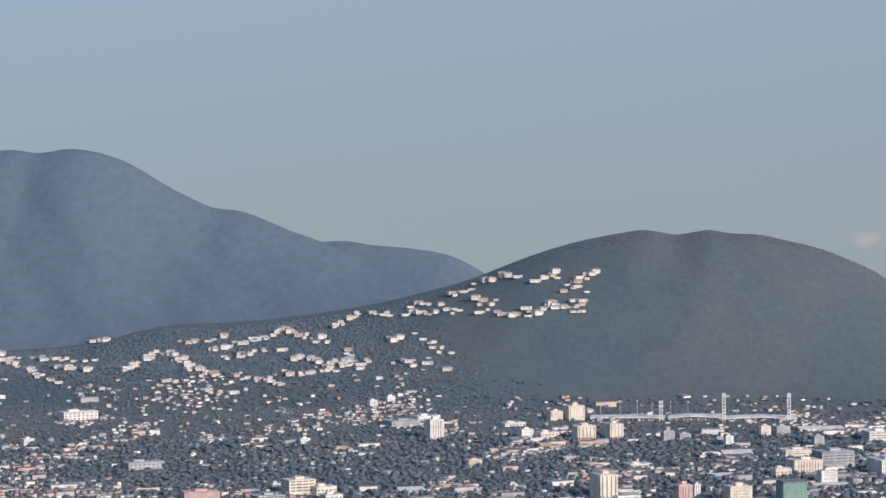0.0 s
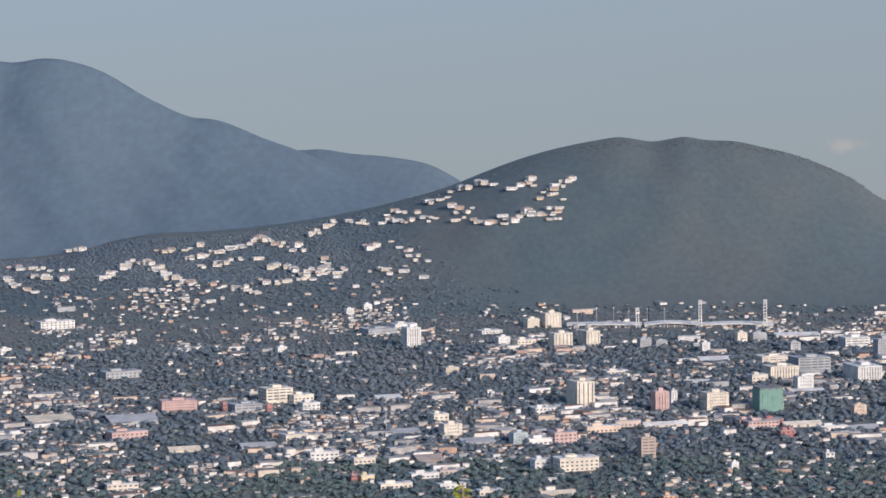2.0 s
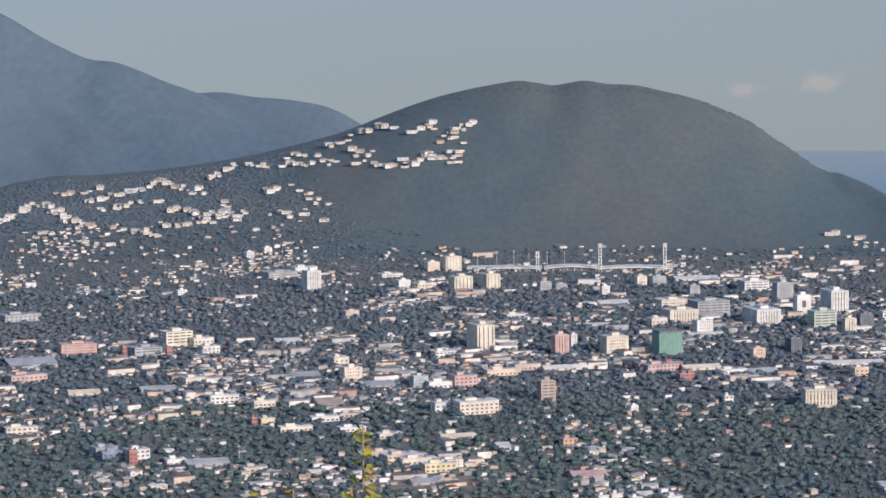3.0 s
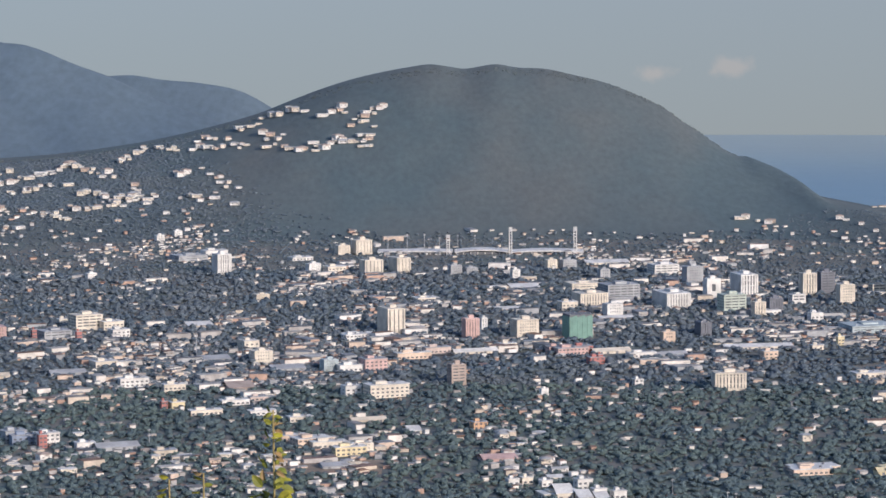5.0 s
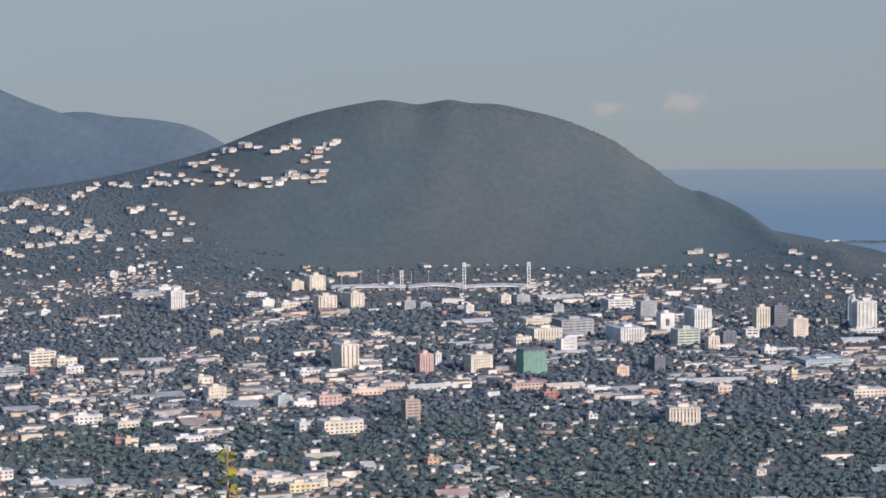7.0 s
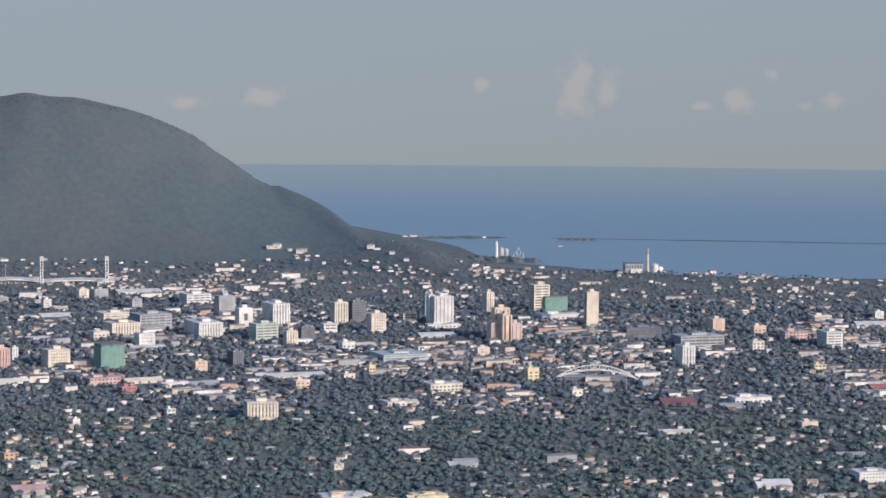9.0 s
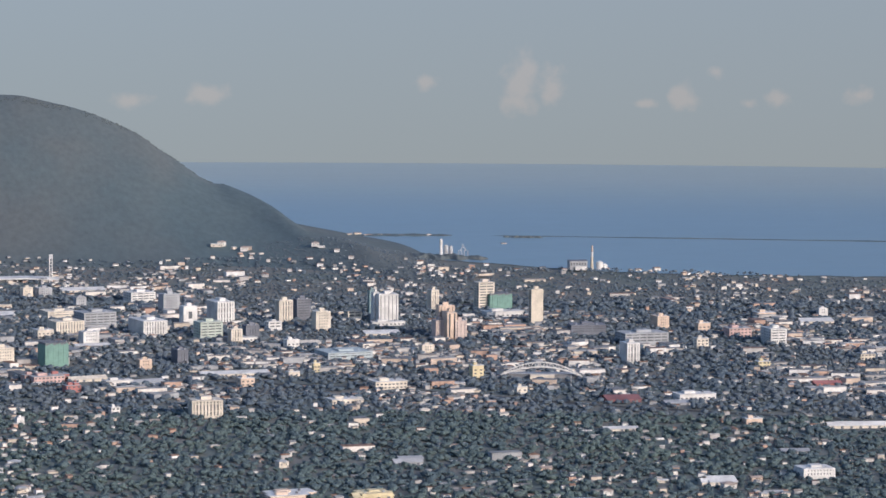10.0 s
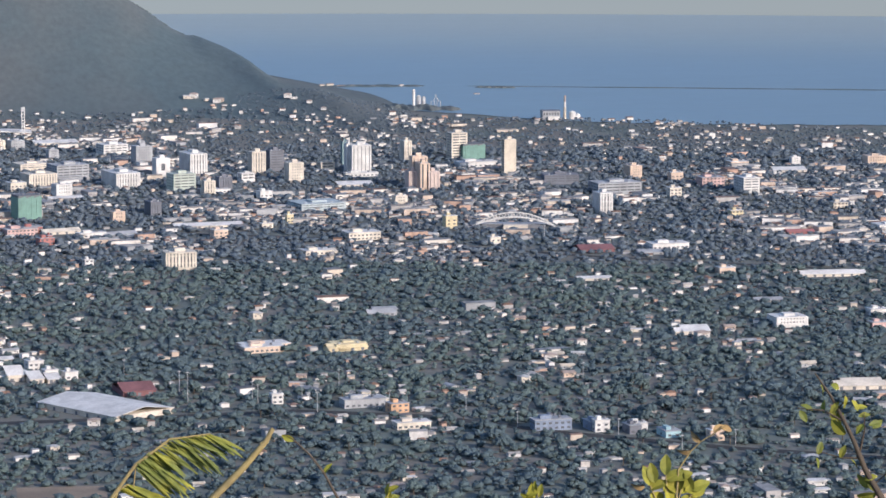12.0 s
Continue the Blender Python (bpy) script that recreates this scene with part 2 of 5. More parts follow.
def piece(name, me, parent, m=None):
    """One more object on a shared mesh."""
    ob = new(name, me)
    ob.parent = parent
    if m is not None:
        ob.matrix_basis = m
    return ob


def add_box(bm, x0, x1, y0, y1, z0, z1, bevel=0.0):
    r = bmesh.ops.create_cube(bm, size=1)
    bmesh.ops.scale(bm, vec=(x1 - x0, y1 - y0, z1 - z0), verts=r["verts"])
    bmesh.ops.translate(bm, vec=((x0 + x1) / 2, (y0 + y1) / 2, (z0 + z1) / 2), verts=r["verts"])
    if bevel:
        es = list({e for v in r["verts"] for e in v.link_edges})
        bmesh.ops.bevel(bm, geom=es, offset=bevel, segments=1, affect="EDGES")
    return bm


def box(x0, x1, y0, y1, z0, z1, bevel=0.0):
    return add_box(bmesh.new(), x0, x1, y0, y1, z0, z1, bevel)


def gable(w, d, z, rise, over=0.5, thick=0.25):
    """A pitched roof of real thickness, ridge along x."""
    bm = bmesh.new()
    x, y = w / 2 + over, d / 2 + over
    low = [(-x, -y, z), (-x, 0, z + rise), (-x, y, z)]
    rows = []
    for sx in (-1, 1):
        rows.append([bm.verts.new((sx * x, p[1], p[2])) for p in low] + [bm.verts.new((sx * x, p[1], p[2] + thick)) for p in low])
    a, b = rows
    for q in ((0, 1), (1, 2)):
        bm.faces.new((a[q[0]], a[q[1]], b[q[1]], b[q[0]]))
        bm.faces.new((a[q[0] + 3], b[q[0] + 3], b[q[1] + 3], a[q[1] + 3]))
    for e in (0, 2):
        bm.faces.new((a[e], b[e], b[e + 3], a[e + 3]))
    for r in rows:
        bm.faces.new((r[0], r[1], r[4], r[3]))
        bm.faces.new((r[1], r[2], r[5], r[4]))
    bmesh.ops.recalc_face_normals(bm, faces=bm.faces)
    return bm


def hip(w, d, z, rise, over=0.5, thick=0.2):
    bm = bmesh.new()
    x, y, k = w / 2 + over, d / 2 + over, max(w / 2 - d / 2, 0.1)
    base = [bm.verts.new(p) for p in ((-x, -y, z), (x, -y, z), (x, y, z), (-x, y, z))]
    eave = [bm.verts.new(p) for p in ((-x, -y, z + thick), (x, -y, z + thick), (x, y, z + thick), (-x, y, z + thick))]
    r0, r1 = bm.verts.new((-k, 0, z + rise)), bm.verts.new((k, 0, z + rise))
    bm.faces.new(base[::-1])
    for i in range(4):
        j = (i + 1) % 4
        bm.faces.new((base[i], base[j], eave[j], eave[i]))
    bm.faces.new((eave[0], eave[1], r1, r0))
    bm.faces.new((eave[2], eave[3], r0, r1))
    bm.faces.new((eave[1], eave[2], r1))
    bm.faces.new((eave[3], eave[0], r0))
    return bm


def mesh_object(name, verts, faces, mat, smooth=False):
    me = bpy.data.meshes.new(name)
    me.from_pydata(verts, [], faces)
    me.materials.append(mat)
    if smooth:
        me.polygons.foreach_set("use_smooth", [True] * len(me.polygons))
    return new(name, me)


def grid_sheet(name, xs, ys, height, mat, low=None):
    gx, gy = np.meshgrid(xs, ys)
    gz = height(gx, gy)
    n = len(xs)
    verts = np.stack([gx, gy, gz], -1).reshape(-1, 3).tolist()
    faces = [(j * n + i, j * n + i + 1, (j + 1) * n + i + 1, (j + 1) * n + i) for j in range(len(ys) - 1) for i in range(n - 1)
             if low is None or gz[j:j + 2, i:i + 2].max() > low]
    return mesh_object(name, verts, faces, mat, True)


# ---- large structure ----
def build_ground():
    """One sheet from the hillside under the eye to the horizon."""
    radii = [0.0, 2, 4, 6, 8, 10, 12, 14, 16, 20, 30, 60, 120, 250, 400, 550, 620, 660, 800, 1000, 1300, 1700, 2200, 2800, 3400, 4000, 4600, 4950]
    verts, faces, n = [(0, 0, 338.3)], [], 120
    for r in radii[1:]:
        for k in range(n):
            a = 2 * math.pi * k / n
            x, y = r * math.sin(a), r * math.cos(a)
            verts.append((x, y, float(near_slope(y))))
    for k in range(n):
        faces.append((0, 1 + (k + 1) % n, 1 + k))
    for j in range(len(radii) - 2):
        for k in range(n):
            a, b = 1 + j * n + k, 1 + j * n + (k + 1) % n
            faces.append((a, b, b + n, a + n))
    return tagged(mesh_object("ground", verts, faces, M_EARTH, True), "dry earth and grass plain running to the coast", "ground", kind="structure")


build_ground()


def peak_sheet(name, knots, y_ridge, front, label):
    xs = np.arange(knots[0][0], knots[-1][0] + 1, 9.0)
    ys = np.linspace(y_ridge - front, y_ridge + 120, 70)

    def height(x, y):
        top = curve_at(x, knots)
        u = np.clip((y - (y_ridge - front)) / front, 0, 1)
        z = top * np.where(y <= y_ridge, u * (0.7 + 0.3 * u), 1 - ((y - y_ridge) / 120) ** 2)
        spur = np.sin(np.pi * u) * (y <= y_ridge)
        return z + spur * top * 0.045 * ruffle(x + 0.4 * (y - y_ridge), y * 0.2, 46) - 0.5
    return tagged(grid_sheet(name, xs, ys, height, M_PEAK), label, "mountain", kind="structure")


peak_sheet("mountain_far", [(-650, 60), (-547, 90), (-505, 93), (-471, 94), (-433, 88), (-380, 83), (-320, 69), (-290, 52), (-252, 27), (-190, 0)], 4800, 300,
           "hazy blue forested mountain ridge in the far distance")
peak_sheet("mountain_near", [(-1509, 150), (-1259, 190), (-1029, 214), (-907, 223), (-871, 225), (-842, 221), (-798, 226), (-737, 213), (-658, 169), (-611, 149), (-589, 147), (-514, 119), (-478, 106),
                             (-403, 70), (-360, 55), (-296, 30), (-209, 0)], 4550, 560, "large haze-blue forested mountain behind the wooded hill")
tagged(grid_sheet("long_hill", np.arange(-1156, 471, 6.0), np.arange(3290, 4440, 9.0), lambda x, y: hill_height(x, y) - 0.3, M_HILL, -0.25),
       "long rounded hill covered in dry green scrub, blued for haze", "hill", kind="structure")


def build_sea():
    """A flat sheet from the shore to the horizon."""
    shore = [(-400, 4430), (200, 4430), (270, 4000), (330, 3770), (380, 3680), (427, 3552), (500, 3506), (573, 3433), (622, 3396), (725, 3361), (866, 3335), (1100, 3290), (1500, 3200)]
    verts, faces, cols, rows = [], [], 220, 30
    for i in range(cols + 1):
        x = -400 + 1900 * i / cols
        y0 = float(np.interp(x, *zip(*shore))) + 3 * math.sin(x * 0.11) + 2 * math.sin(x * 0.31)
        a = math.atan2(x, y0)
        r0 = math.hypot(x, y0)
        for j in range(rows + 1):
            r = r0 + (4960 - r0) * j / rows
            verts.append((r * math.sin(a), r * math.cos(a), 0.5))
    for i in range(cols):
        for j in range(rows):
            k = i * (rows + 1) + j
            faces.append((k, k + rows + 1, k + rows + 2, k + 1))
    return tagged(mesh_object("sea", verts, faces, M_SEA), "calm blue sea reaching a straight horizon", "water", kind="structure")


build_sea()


def strip_land(name, x0, y0, x1, y1, width, tall, label):
    """A low spit of land, uneven along its length."""
    n, verts, faces = 60, [], []
    for i in range(n + 1):
        u = i / n
        x, y = x0 + (x1 - x0) * u, y0 + (y1 - y0) * u
        w = width * (0.75 + 0.25 * math.sin(i * 0.5)) * math.sin(math.pi * u) ** 0.4 + 0.5
        h = tall * (0.7 + 0.2 * math.sin(i * 0.37) + 0.1 * math.sin(i * 1.3)) * math.sin(math.pi * u) ** 0.4
        for dy, z in ((-w, 0.3), (-w * 0.6, 0.5 + h), (w * 0.6, 0.5 + h), (w, 0.3)):
            verts.append((x, y + dy, z))
    for i in range(n):
        for j in range(3):
            k = 4 * i + j
            faces.append((k, k + 4, k + 5, k + 1))
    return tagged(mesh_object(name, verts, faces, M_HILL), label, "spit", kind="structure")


strip_land("sand_spit", 560, 3795, 1150, 3655, 5, 0.8, "narrow dark spit of land across the harbour")
strip_land("harbour_point", 400, 3810, 520, 3800, 16, 1.6, "low point of land with sheds")
strip_land("small_cay", 570, 3775, 612, 3765, 5, 2.2, "low dark wooded cay in the harbour")
strip_land("harbour_headland", 425, 3565, 520, 3535, 26, 4.5, "wooded headland with harbour silos")
field = grid_sheet("bare_field", np.linspace(-124, -62, 12), np.linspace(2080, 2132, 8), lambda x, y: 0.12 + 0 * x, M_FIELD)
tagged(field, "bare brown field among trees", "field", kind="structure")
field = grid_sheet("bare_plot", np.linspace(36, 78, 8), np.linspace(1660, 1690, 6), lambda x, y: 0.12 + 0 * x, M_FIELD)
tagged(field, "bare brown plot beside trees", "field", kind="structure")

# ---- city ----
TAKEN = set()
CELL = 3.0


def take(x, y, r):
    c = int(math.ceil(r / CELL))
    i, j = int(x // CELL), int(y // CELL)
    for a in range(-c, c + 1):
        for b in range(-c, c + 1):
            if a * a + b * b <= c * c:
                TAKEN.add((i + a, j + b))


def free(x, y):
    return (int(x // CELL), int(y // CELL)) not in TAKEN


def place_root(name, x, y, rot, label, category, group=""):
    e = new(name)
    e.empty_display_size = 1
    e.matrix_basis = pose(x, y, lie(x, y) - 0.2, 0, 0, rot)
    return tagged(e, label, category, group)


WORDS = dict(white="white", cream="cream", grey="grey", tan="tan", pink="dusty pink", red="red", orange="orange", peach="peach", yellow="yellow", green="pale green", blue="dark blue", glass="pale glass-fronted",
             rose="dull rose", dark="dark grey", brown="brown", darkred="dark red", teal="teal", cyan="pale cyan", net="green-netted")


def tower(x, y, w, d, h, rot, colour, style):
    """A block of several storeys: a dark glazed core, with slabs and piers standing proud of it, parapet and lift house."""
    take(x, y, 0.5 * max(w, d) + 1)
    if style == "net":
        root = place_root("unfinished_building", x, y, rot, "unfinished concrete building wrapped in green debris netting", "building")
        part("frame", box(-w / 2, w / 2, -d / 2, d / 2, 0, h * 0.96), M_DARK, root)
        net = bmesh.new()
        n = 9
        for i in range(n):
            a, b = -w / 2 - 0.3 + (w + 0.6) * i / n, -w / 2 - 0.3 + (w + 0.6) * (i + 1) / n
            add_box(net, a, b - 0.08, -d / 2 - 0.5 - 0.15 * (i % 2), -d / 2 - 0.2, 0, h * (0.86 + 0.06 * ((i * 7) % 3) / 2))
        part("netting", net, M_NET, root, "green debris netting")
        for s in (-1, 1):
            x0 = s * (w / 2 + 0.35)
            part("side_netting", box(x0 - 0.15, x0 + 0.15, -d / 2, d / 2, 0, h * 0.88), M_NET, root, "green debris netting")
        for i in range(6):
            a = -w / 2 + (w - 0.5) * i / 5
            part("column", box(a, a + 0.5, -d / 2, -d / 2 + 0.5, h * 0.9, h * 1.06), M_DARK, root)
        return root
    mat = paint(colour)
    floors = max(3, round(h / 2.3))
    names = dict(plain="plain_tower", vert="apartment_tower", horiz="office_block", grid="office_building", blind="slab_tower", panel="office_tower")
    labels = dict(plain="tower with plain walls and thin upright window slots", vert="apartment tower with tall upright window bays", horiz="office block with long window bands", grid="concrete building with a grid of windows",
                  blind="tall slab tower with a plain end wall", panel="office tower with one large dark recess")
    root = place_root(names[style], x, y, rot, WORDS[colour] + " " + labels[style], "building")
    g = 0.45
    part("glazing", box(-w / 2 + g, w / 2 - g, -d / 2 + g, d / 2 - g, 0, h - 0.3), M_GLASS, root, "dark window glass")
    part("parapet", box(-w / 2, w / 2, -d / 2, d / 2, h - 0.9, h, 0.08), mat, root)
    part("base", box(-w / 2 - 0.1, w / 2 + 0.1, -d / 2 - 0.1, d / 2 + 0.1, 0, 2.0, 0.05), mat, root)
    for sx in (-1, 1):
        for sy in (-1, 1):
            cx, cy, q = sx * (w / 2 - 0.6), sy * (d / 2 - 0.6), 0.62
            part("corner_wall", box(cx - q, cx + q, cy - q, cy + q, 0, h - 0.2), mat, root)
    if style in ("horiz", "grid"):
        me = None
        for i in range(1, floors):
            z = h * i / floors
            t = 0.66 if style == "horiz" else 0.62
            if me is None:
                me = part("floor_slab", box(-w / 2, w / 2, -d / 2, d / 2, -t, t), mat, root)
                me.matrix_basis = pose(0, 0, z)
            else:
                piece("floor_slab", me.data, root, pose(0, 0, z))
    if style in ("vert", "grid", "horiz", "plain"):
        step = dict(vert=2.4, grid=2.0, horiz=6.0, plain=3.2)[style]
        q = dict(vert=0.74, grid=0.55, horiz=0.4, plain=1.38)[style]
        for length, dep, turn in ((w, d, 0), (d, w, -90)):
            n = max(2, min(14, round(length / step)))
            me = None
            for i in range(1, n):
                m = pose(0, 0, 0, 0, 0, turn) @ pose(-length / 2 + length * i / n, -dep / 2 + g / 2 - 0.1, 0)
                if me is None:
                    me = part("pier", box(-q, q, -g / 2, g, 0, h - 0.25), mat, root)
                    me.matrix_basis = m
                else:
                    piece("pier", me.data, root, m)
    if style == "vert":
        me = None
        for i in range(2, floors, 2):
            m = pose(0, 0, h * i / floors)
            if me is None:
                me = part("floor_slab", box(-w / 2 + 0.2, w / 2 - 0.2, -d / 2 + 0.2, d / 2 - 0.2, -0.3, 0.3), mat, root)
                me.matrix_basis = m
            else:
                piece("floor_slab", me.data, root, m)
    if style == "blind":
        part("end_wall", box(-w / 2 + 0.6, w / 2 - 0.6, -d / 2 + 0.02, -d / 2 + 0.5, 0, h - 0.2), mat, root)
        for i in range(2, floors):
            part("floor_slab", box(-w / 2 + 0.04, -w / 2 + 0.6, -d / 2 + 0.2, d / 2 - 0.2, h * i / floors - 0.5, h * i / floors + 0.4), mat, root)
    if style == "panel":
        part("front_wall", add_box(add_box(add_box(box(-w / 2 + 0.02, -w * 0.14, -d / 2 + 0.03, -d / 2 + 0.5, 0, h - 0.2), w * 0.14, w / 2 - 0.02, -d / 2 + 0.03, -d / 2 + 0.5, 0, h - 0.2),
                                   -w * 0.14, w * 0.14, -d / 2 + 0.03, -d / 2 + 0.5, h * 0.72, h - 0.2), -w * 0.14, w * 0.14, -d / 2 + 0.03, -d / 2 + 0.5, 0, h * 0.36), mat, root)
        part("side_wall", box(-w / 2 + 0.03, -w / 2 + 0.5, -d / 2 + 0.6, d / 2 - 0.6, 0, h - 0.2), mat, root)
    lw, ld = w * 0.34, d * 0.4
    part("lift_house", box(-lw / 2, lw / 2, -ld / 2, ld / 2, h - 0.3, h + min(2.4, 0.12 * h + 0.6), 0.06), mat, root)
    for i in range(3):
        vx, vy = w * (-0.36 + 0.3 * i) + 0.4, d * (0.3 if i % 2 else -0.3)
        part("roof_plant", box(vx - 0.6, vx + 0.6, vy - 0.5, vy + 0.5, h - 0.2, h + 0.7, 0.05), M_METAL, root)
    return root


BLOCK_WINDOW = []


def windows_along(root, w, d, z, size, n, sides=((0, 1), (-90, 0))):
    if not BLOCK_WINDOW:
        for wide in (1.0, 1.7):
            bm = bmesh.new()
            add_box(bm, -wide / 2, wide / 2, -0.06, 0.1, -0.55, 0.55)
            ob = part("window", bm, M_GLASS)
            BLOCK_WINDOW.append(ob.data)
            bpy.data.objects.remove(ob)
    for turn, along in sides:
        length, dep = (w, d) if along else (d, w)
        k = n if along else max(1, n // 2)
        for i in range(k):
            piece("window", BLOCK_WINDOW[size], root, pose(0, 0, 0, 0, 0, turn) @ pose(-length / 2 + length * (i + 0.5) / k, -dep / 2, z))


def low_block(x, y, w, d, h, rot, colour):
    """A building of one to three storeys with a flat roof, eaves slab and rows of windows."""
    take(x, y, 0.5 * max(w, d) + 1)
    d = min(d, 14)
    root = place_root("low_building", x, y, rot, WORDS[colour] + " low flat-roofed building among trees", "building")
    mat = paint(colour)
    part("wall", box(-w / 2, w / 2, -d / 2, d / 2, 0, h - 0.3), mat, root)
    part("roof", box(-w / 2 - 0.4, w / 2 + 0.4, -d / 2 - 0.4, d / 2 + 0.4, h - 0.3, h, 0.05), paint("white" if colour in ("cream", "white", "peach", "yellow") else "grey"), root, "pale flat roof slab")
    part("roof_block", box(-w * 0.32, -w * 0.02, -d * 0.25, d * 0.2, h - 0.02, h + min(1.8, h * 0.4), 0.05), mat, root)
    part("water_tank", box(w * 0.2, w * 0.2 + 1.4, -0.6, 0.8, h - 0.02, h + 1.3, 0.25), M_DARK, root, "dark roof water tank")
    floors = max(1, min(3, int(h / 2.6)))
    for f in range(floors):
        windows_along(root, w, d, min(h - 1.1, 1.5 + 2.5 * f), 1, max(2, min(8, int(w / 3))))
    return root


def shed(x, y, w, d, h, rot, colour):
    """A long low shed with a shallow pitched roof."""
    d = max(min(d, 42), 8)
    take(x, y, 0.5 * max(w, d) + 1)
    root = place_root("warehouse", x, y, rot, WORDS[colour] + " long warehouse with a shallow pitched roof", "warehouse")
    wall_h = max(1.6, h * 0.5)
    part("wall", box(-w / 2, w / 2, -d / 2, d / 2, 0, wall_h + 0.1), paint("cream" if colour == "white" else colour), root)
    part("roof", gable(w, d, wall_h, max(0.8, h - wall_h)), paint(colour), root, "sheet metal roof")
    n = max(2, min(7, int(w / 6)))
    for i in range(n):
        a = -w / 2 + w * (i + 0.5) / n
        part("door", box(a - 0.9, a + 0.9, -d / 2 - 0.06, -d / 2 + 0.1, 0, min(2.2, wall_h - 0.2)), M_DARK, root)
    return root


tower(-235.6, 3185.5, 13.3, 14.1, 18.0, 26, "white", "vert")
low_block(-254.9, 3350.5, 22.2, 18.3, 5.0, 26, "white")
tower(-274.8, 3303.4, 28.6, 23.6, 5.5, 27, "grey", "horiz")
tower(-154.6, 3193.7, 11.4, 9.4, 8.3, 25, "white", "grid")
low_block(-135.6, 3189.7, 17.1, 14.1, 6.4, 24, "cream")
low_block(-171.8, 3300.7, 20.2, 16.6, 3.4, 25, "white")
tower(-312.7, 2784.4, 22.1, 18.2, 12.0, 28, "cream", "horiz")
low_block(-292.7, 2781.4, 16.7, 13.8, 7.1, 28, "cream")
low_block(-333.8, 2816.3, 9.0, 7.5, 4.7, 29, "cream")
tower(-330.6, 2728.3, 22.4, 18.5, 6.5, 29, "grey", "horiz")
low_block(-343.6, 2711.3, 3.8, 3.2, 8.8, 29, "red")
low_block(-309.6, 2710.4, 4.2, 3.4, 7.4, 28, "red")
low_block(-177.5, 2659.6, 11.9, 19.1, 7.0, 26, "cream")
tower(-163.3, 2578.7, 13.8, 11.4, 9.5, 26, "cream", "grid")
shed(-199.3, 2594.6, 22.2, 21.2, 3.8, 18, "grey")
shed(-143.2, 2540.7, 24.1, 21.7, 4.0, 17, "grey")
tower(-112.2, 2536.8, 11.0, 9.1, 8.3, 24, "glass", "grid")
low_block(-212.8, 2348.6, 4.5, 3.7, 5.6, 27, "red")
low_block(-204.8, 2349.6, 9.3, 7.7, 5.1, 27, "yellow")
tower(-317.2, 3477.4, 8.0, 6.6, 6.7, 27, "white", "grid")
tower(-302.2, 3504.4, 8.1, 6.6, 6.2, 27, "white", "grid")
tower(-346.5, 3136.3, 8.8, 7.3, 6.4, 28, "white", "grid")
tower(-188.1, 2982.6, 11.8, 9.7, 4.8, 25, "tan", "grid")
tower(-134.9, 3351.7, 11.9, 9.9, 8.7, 24, "cream", "plain")
tower(-116.9, 3352.8, 15.8, 13.0, 13.8, 24, "cream", "plain")
tower(-102.6, 3179.8, 17.4, 14.3, 12.9, 24, "cream", "plain")
tower(-77.6, 3195.9, 13.0, 20.8, 13.4, 23, "cream", "plain")
tower(-73.7, 2748.9, 14.2, 22.8, 20.4, 23, "cream", "plain")
tower(-12.6, 2716, 11.1, 9.1, 15.8, 22, "pink", "vert")
tower(-2.7, 2773, 5.0, 4.1, 9.2, 22, "white", "vert")
tower(28.4, 2724.1, 17.7, 14.6, 14.1, 21, "cream", "grid")
tower(68.4, 2719.2, 18.0, 14.9, 19.2, 20, "net", "net")
tower(84, 2928.2, 24.2, 20.0, 11.2, 20, "cream", "vert")
tower(100.1, 2857.2, 13.5, 11.1, 10.3, 20, "white", "grid")
low_block(65, 2901.1, 13.7, 11.3, 7.2, 21, "cream")
tower(80.7, 3053.2, 26.0, 21.5, 5.9, 20, "cream", "horiz")
tower(109.8, 2989.2, 28.5, 23.5, 11.6, 20, "grey", "horiz")
tower(24.6, 3124.1, 7.2, 5.9, 9.4, 21, "white", "grid")
shed(29.7, 3062.1, 24.9, 25.4, 3.9, 13, "white")
tower(-28.5, 3174, 10.5, 8.7, 8.3, 22, "grey", "grid")
tower(-14.5, 3173, 10.5, 8.7, 6.3, 22, "grey", "grid")
tower(57.4, 3217.1, 9.4, 7.8, 8.5, 21, "cream", "grid")
tower(72.4, 3217.2, 12.7, 10.5, 8.3, 21, "grey", "grid")
tower(101.6, 3121.2, 9.1, 7.5, 9.7, 20, "grey", "grid")
shed(107.3, 3262.2, 40.0, 24.4, 3.5, 12, "white")
tower(-21.1, 2458, 10.7, 8.8, 15.0, 22, "brown", "horiz")
low_block(-68, 2402.9, 27.9, 23.0, 9.3, 23, "cream")
low_block(-92, 2410.8, 11.4, 9.4, 7.0, 24, "white")
low_block(60.6, 2622.1, 24.0, 19.8, 5.5, 21, "pink")
low_block(-81.2, 2537.8, 16.8, 13.9, 9.0, 24, "pink")
low_block(80.7, 2567.2, 3.6, 3.0, 7.0, 20, "red")
shed(-12.4, 2633, 19.2, 16.0, 2.8, 14, "cream")
low_block(-102.6, 2702.8, 12.4, 10.2, 5.4, 24, "white")
tower(38, 2404.1, 5.2, 4.3, 5.2, 21, "white", "grid")
tower(155.5, 3170.3, 23.0, 19.0, 9.0, 19, "white", "horiz")
tower(176.6, 3084.4, 14.9, 12.3, 16.0, 19, "grey", "grid")
low_block(184.3, 3233.4, 5.8, 4.8, 4.7, 19, "grey")
tower(186.9, 2984.4, 12.2, 10.1, 16.1, 18, "white", "panel")
tower(214.8, 2998.5, 15.3, 24.4, 18.7, 18, "white", "vert")
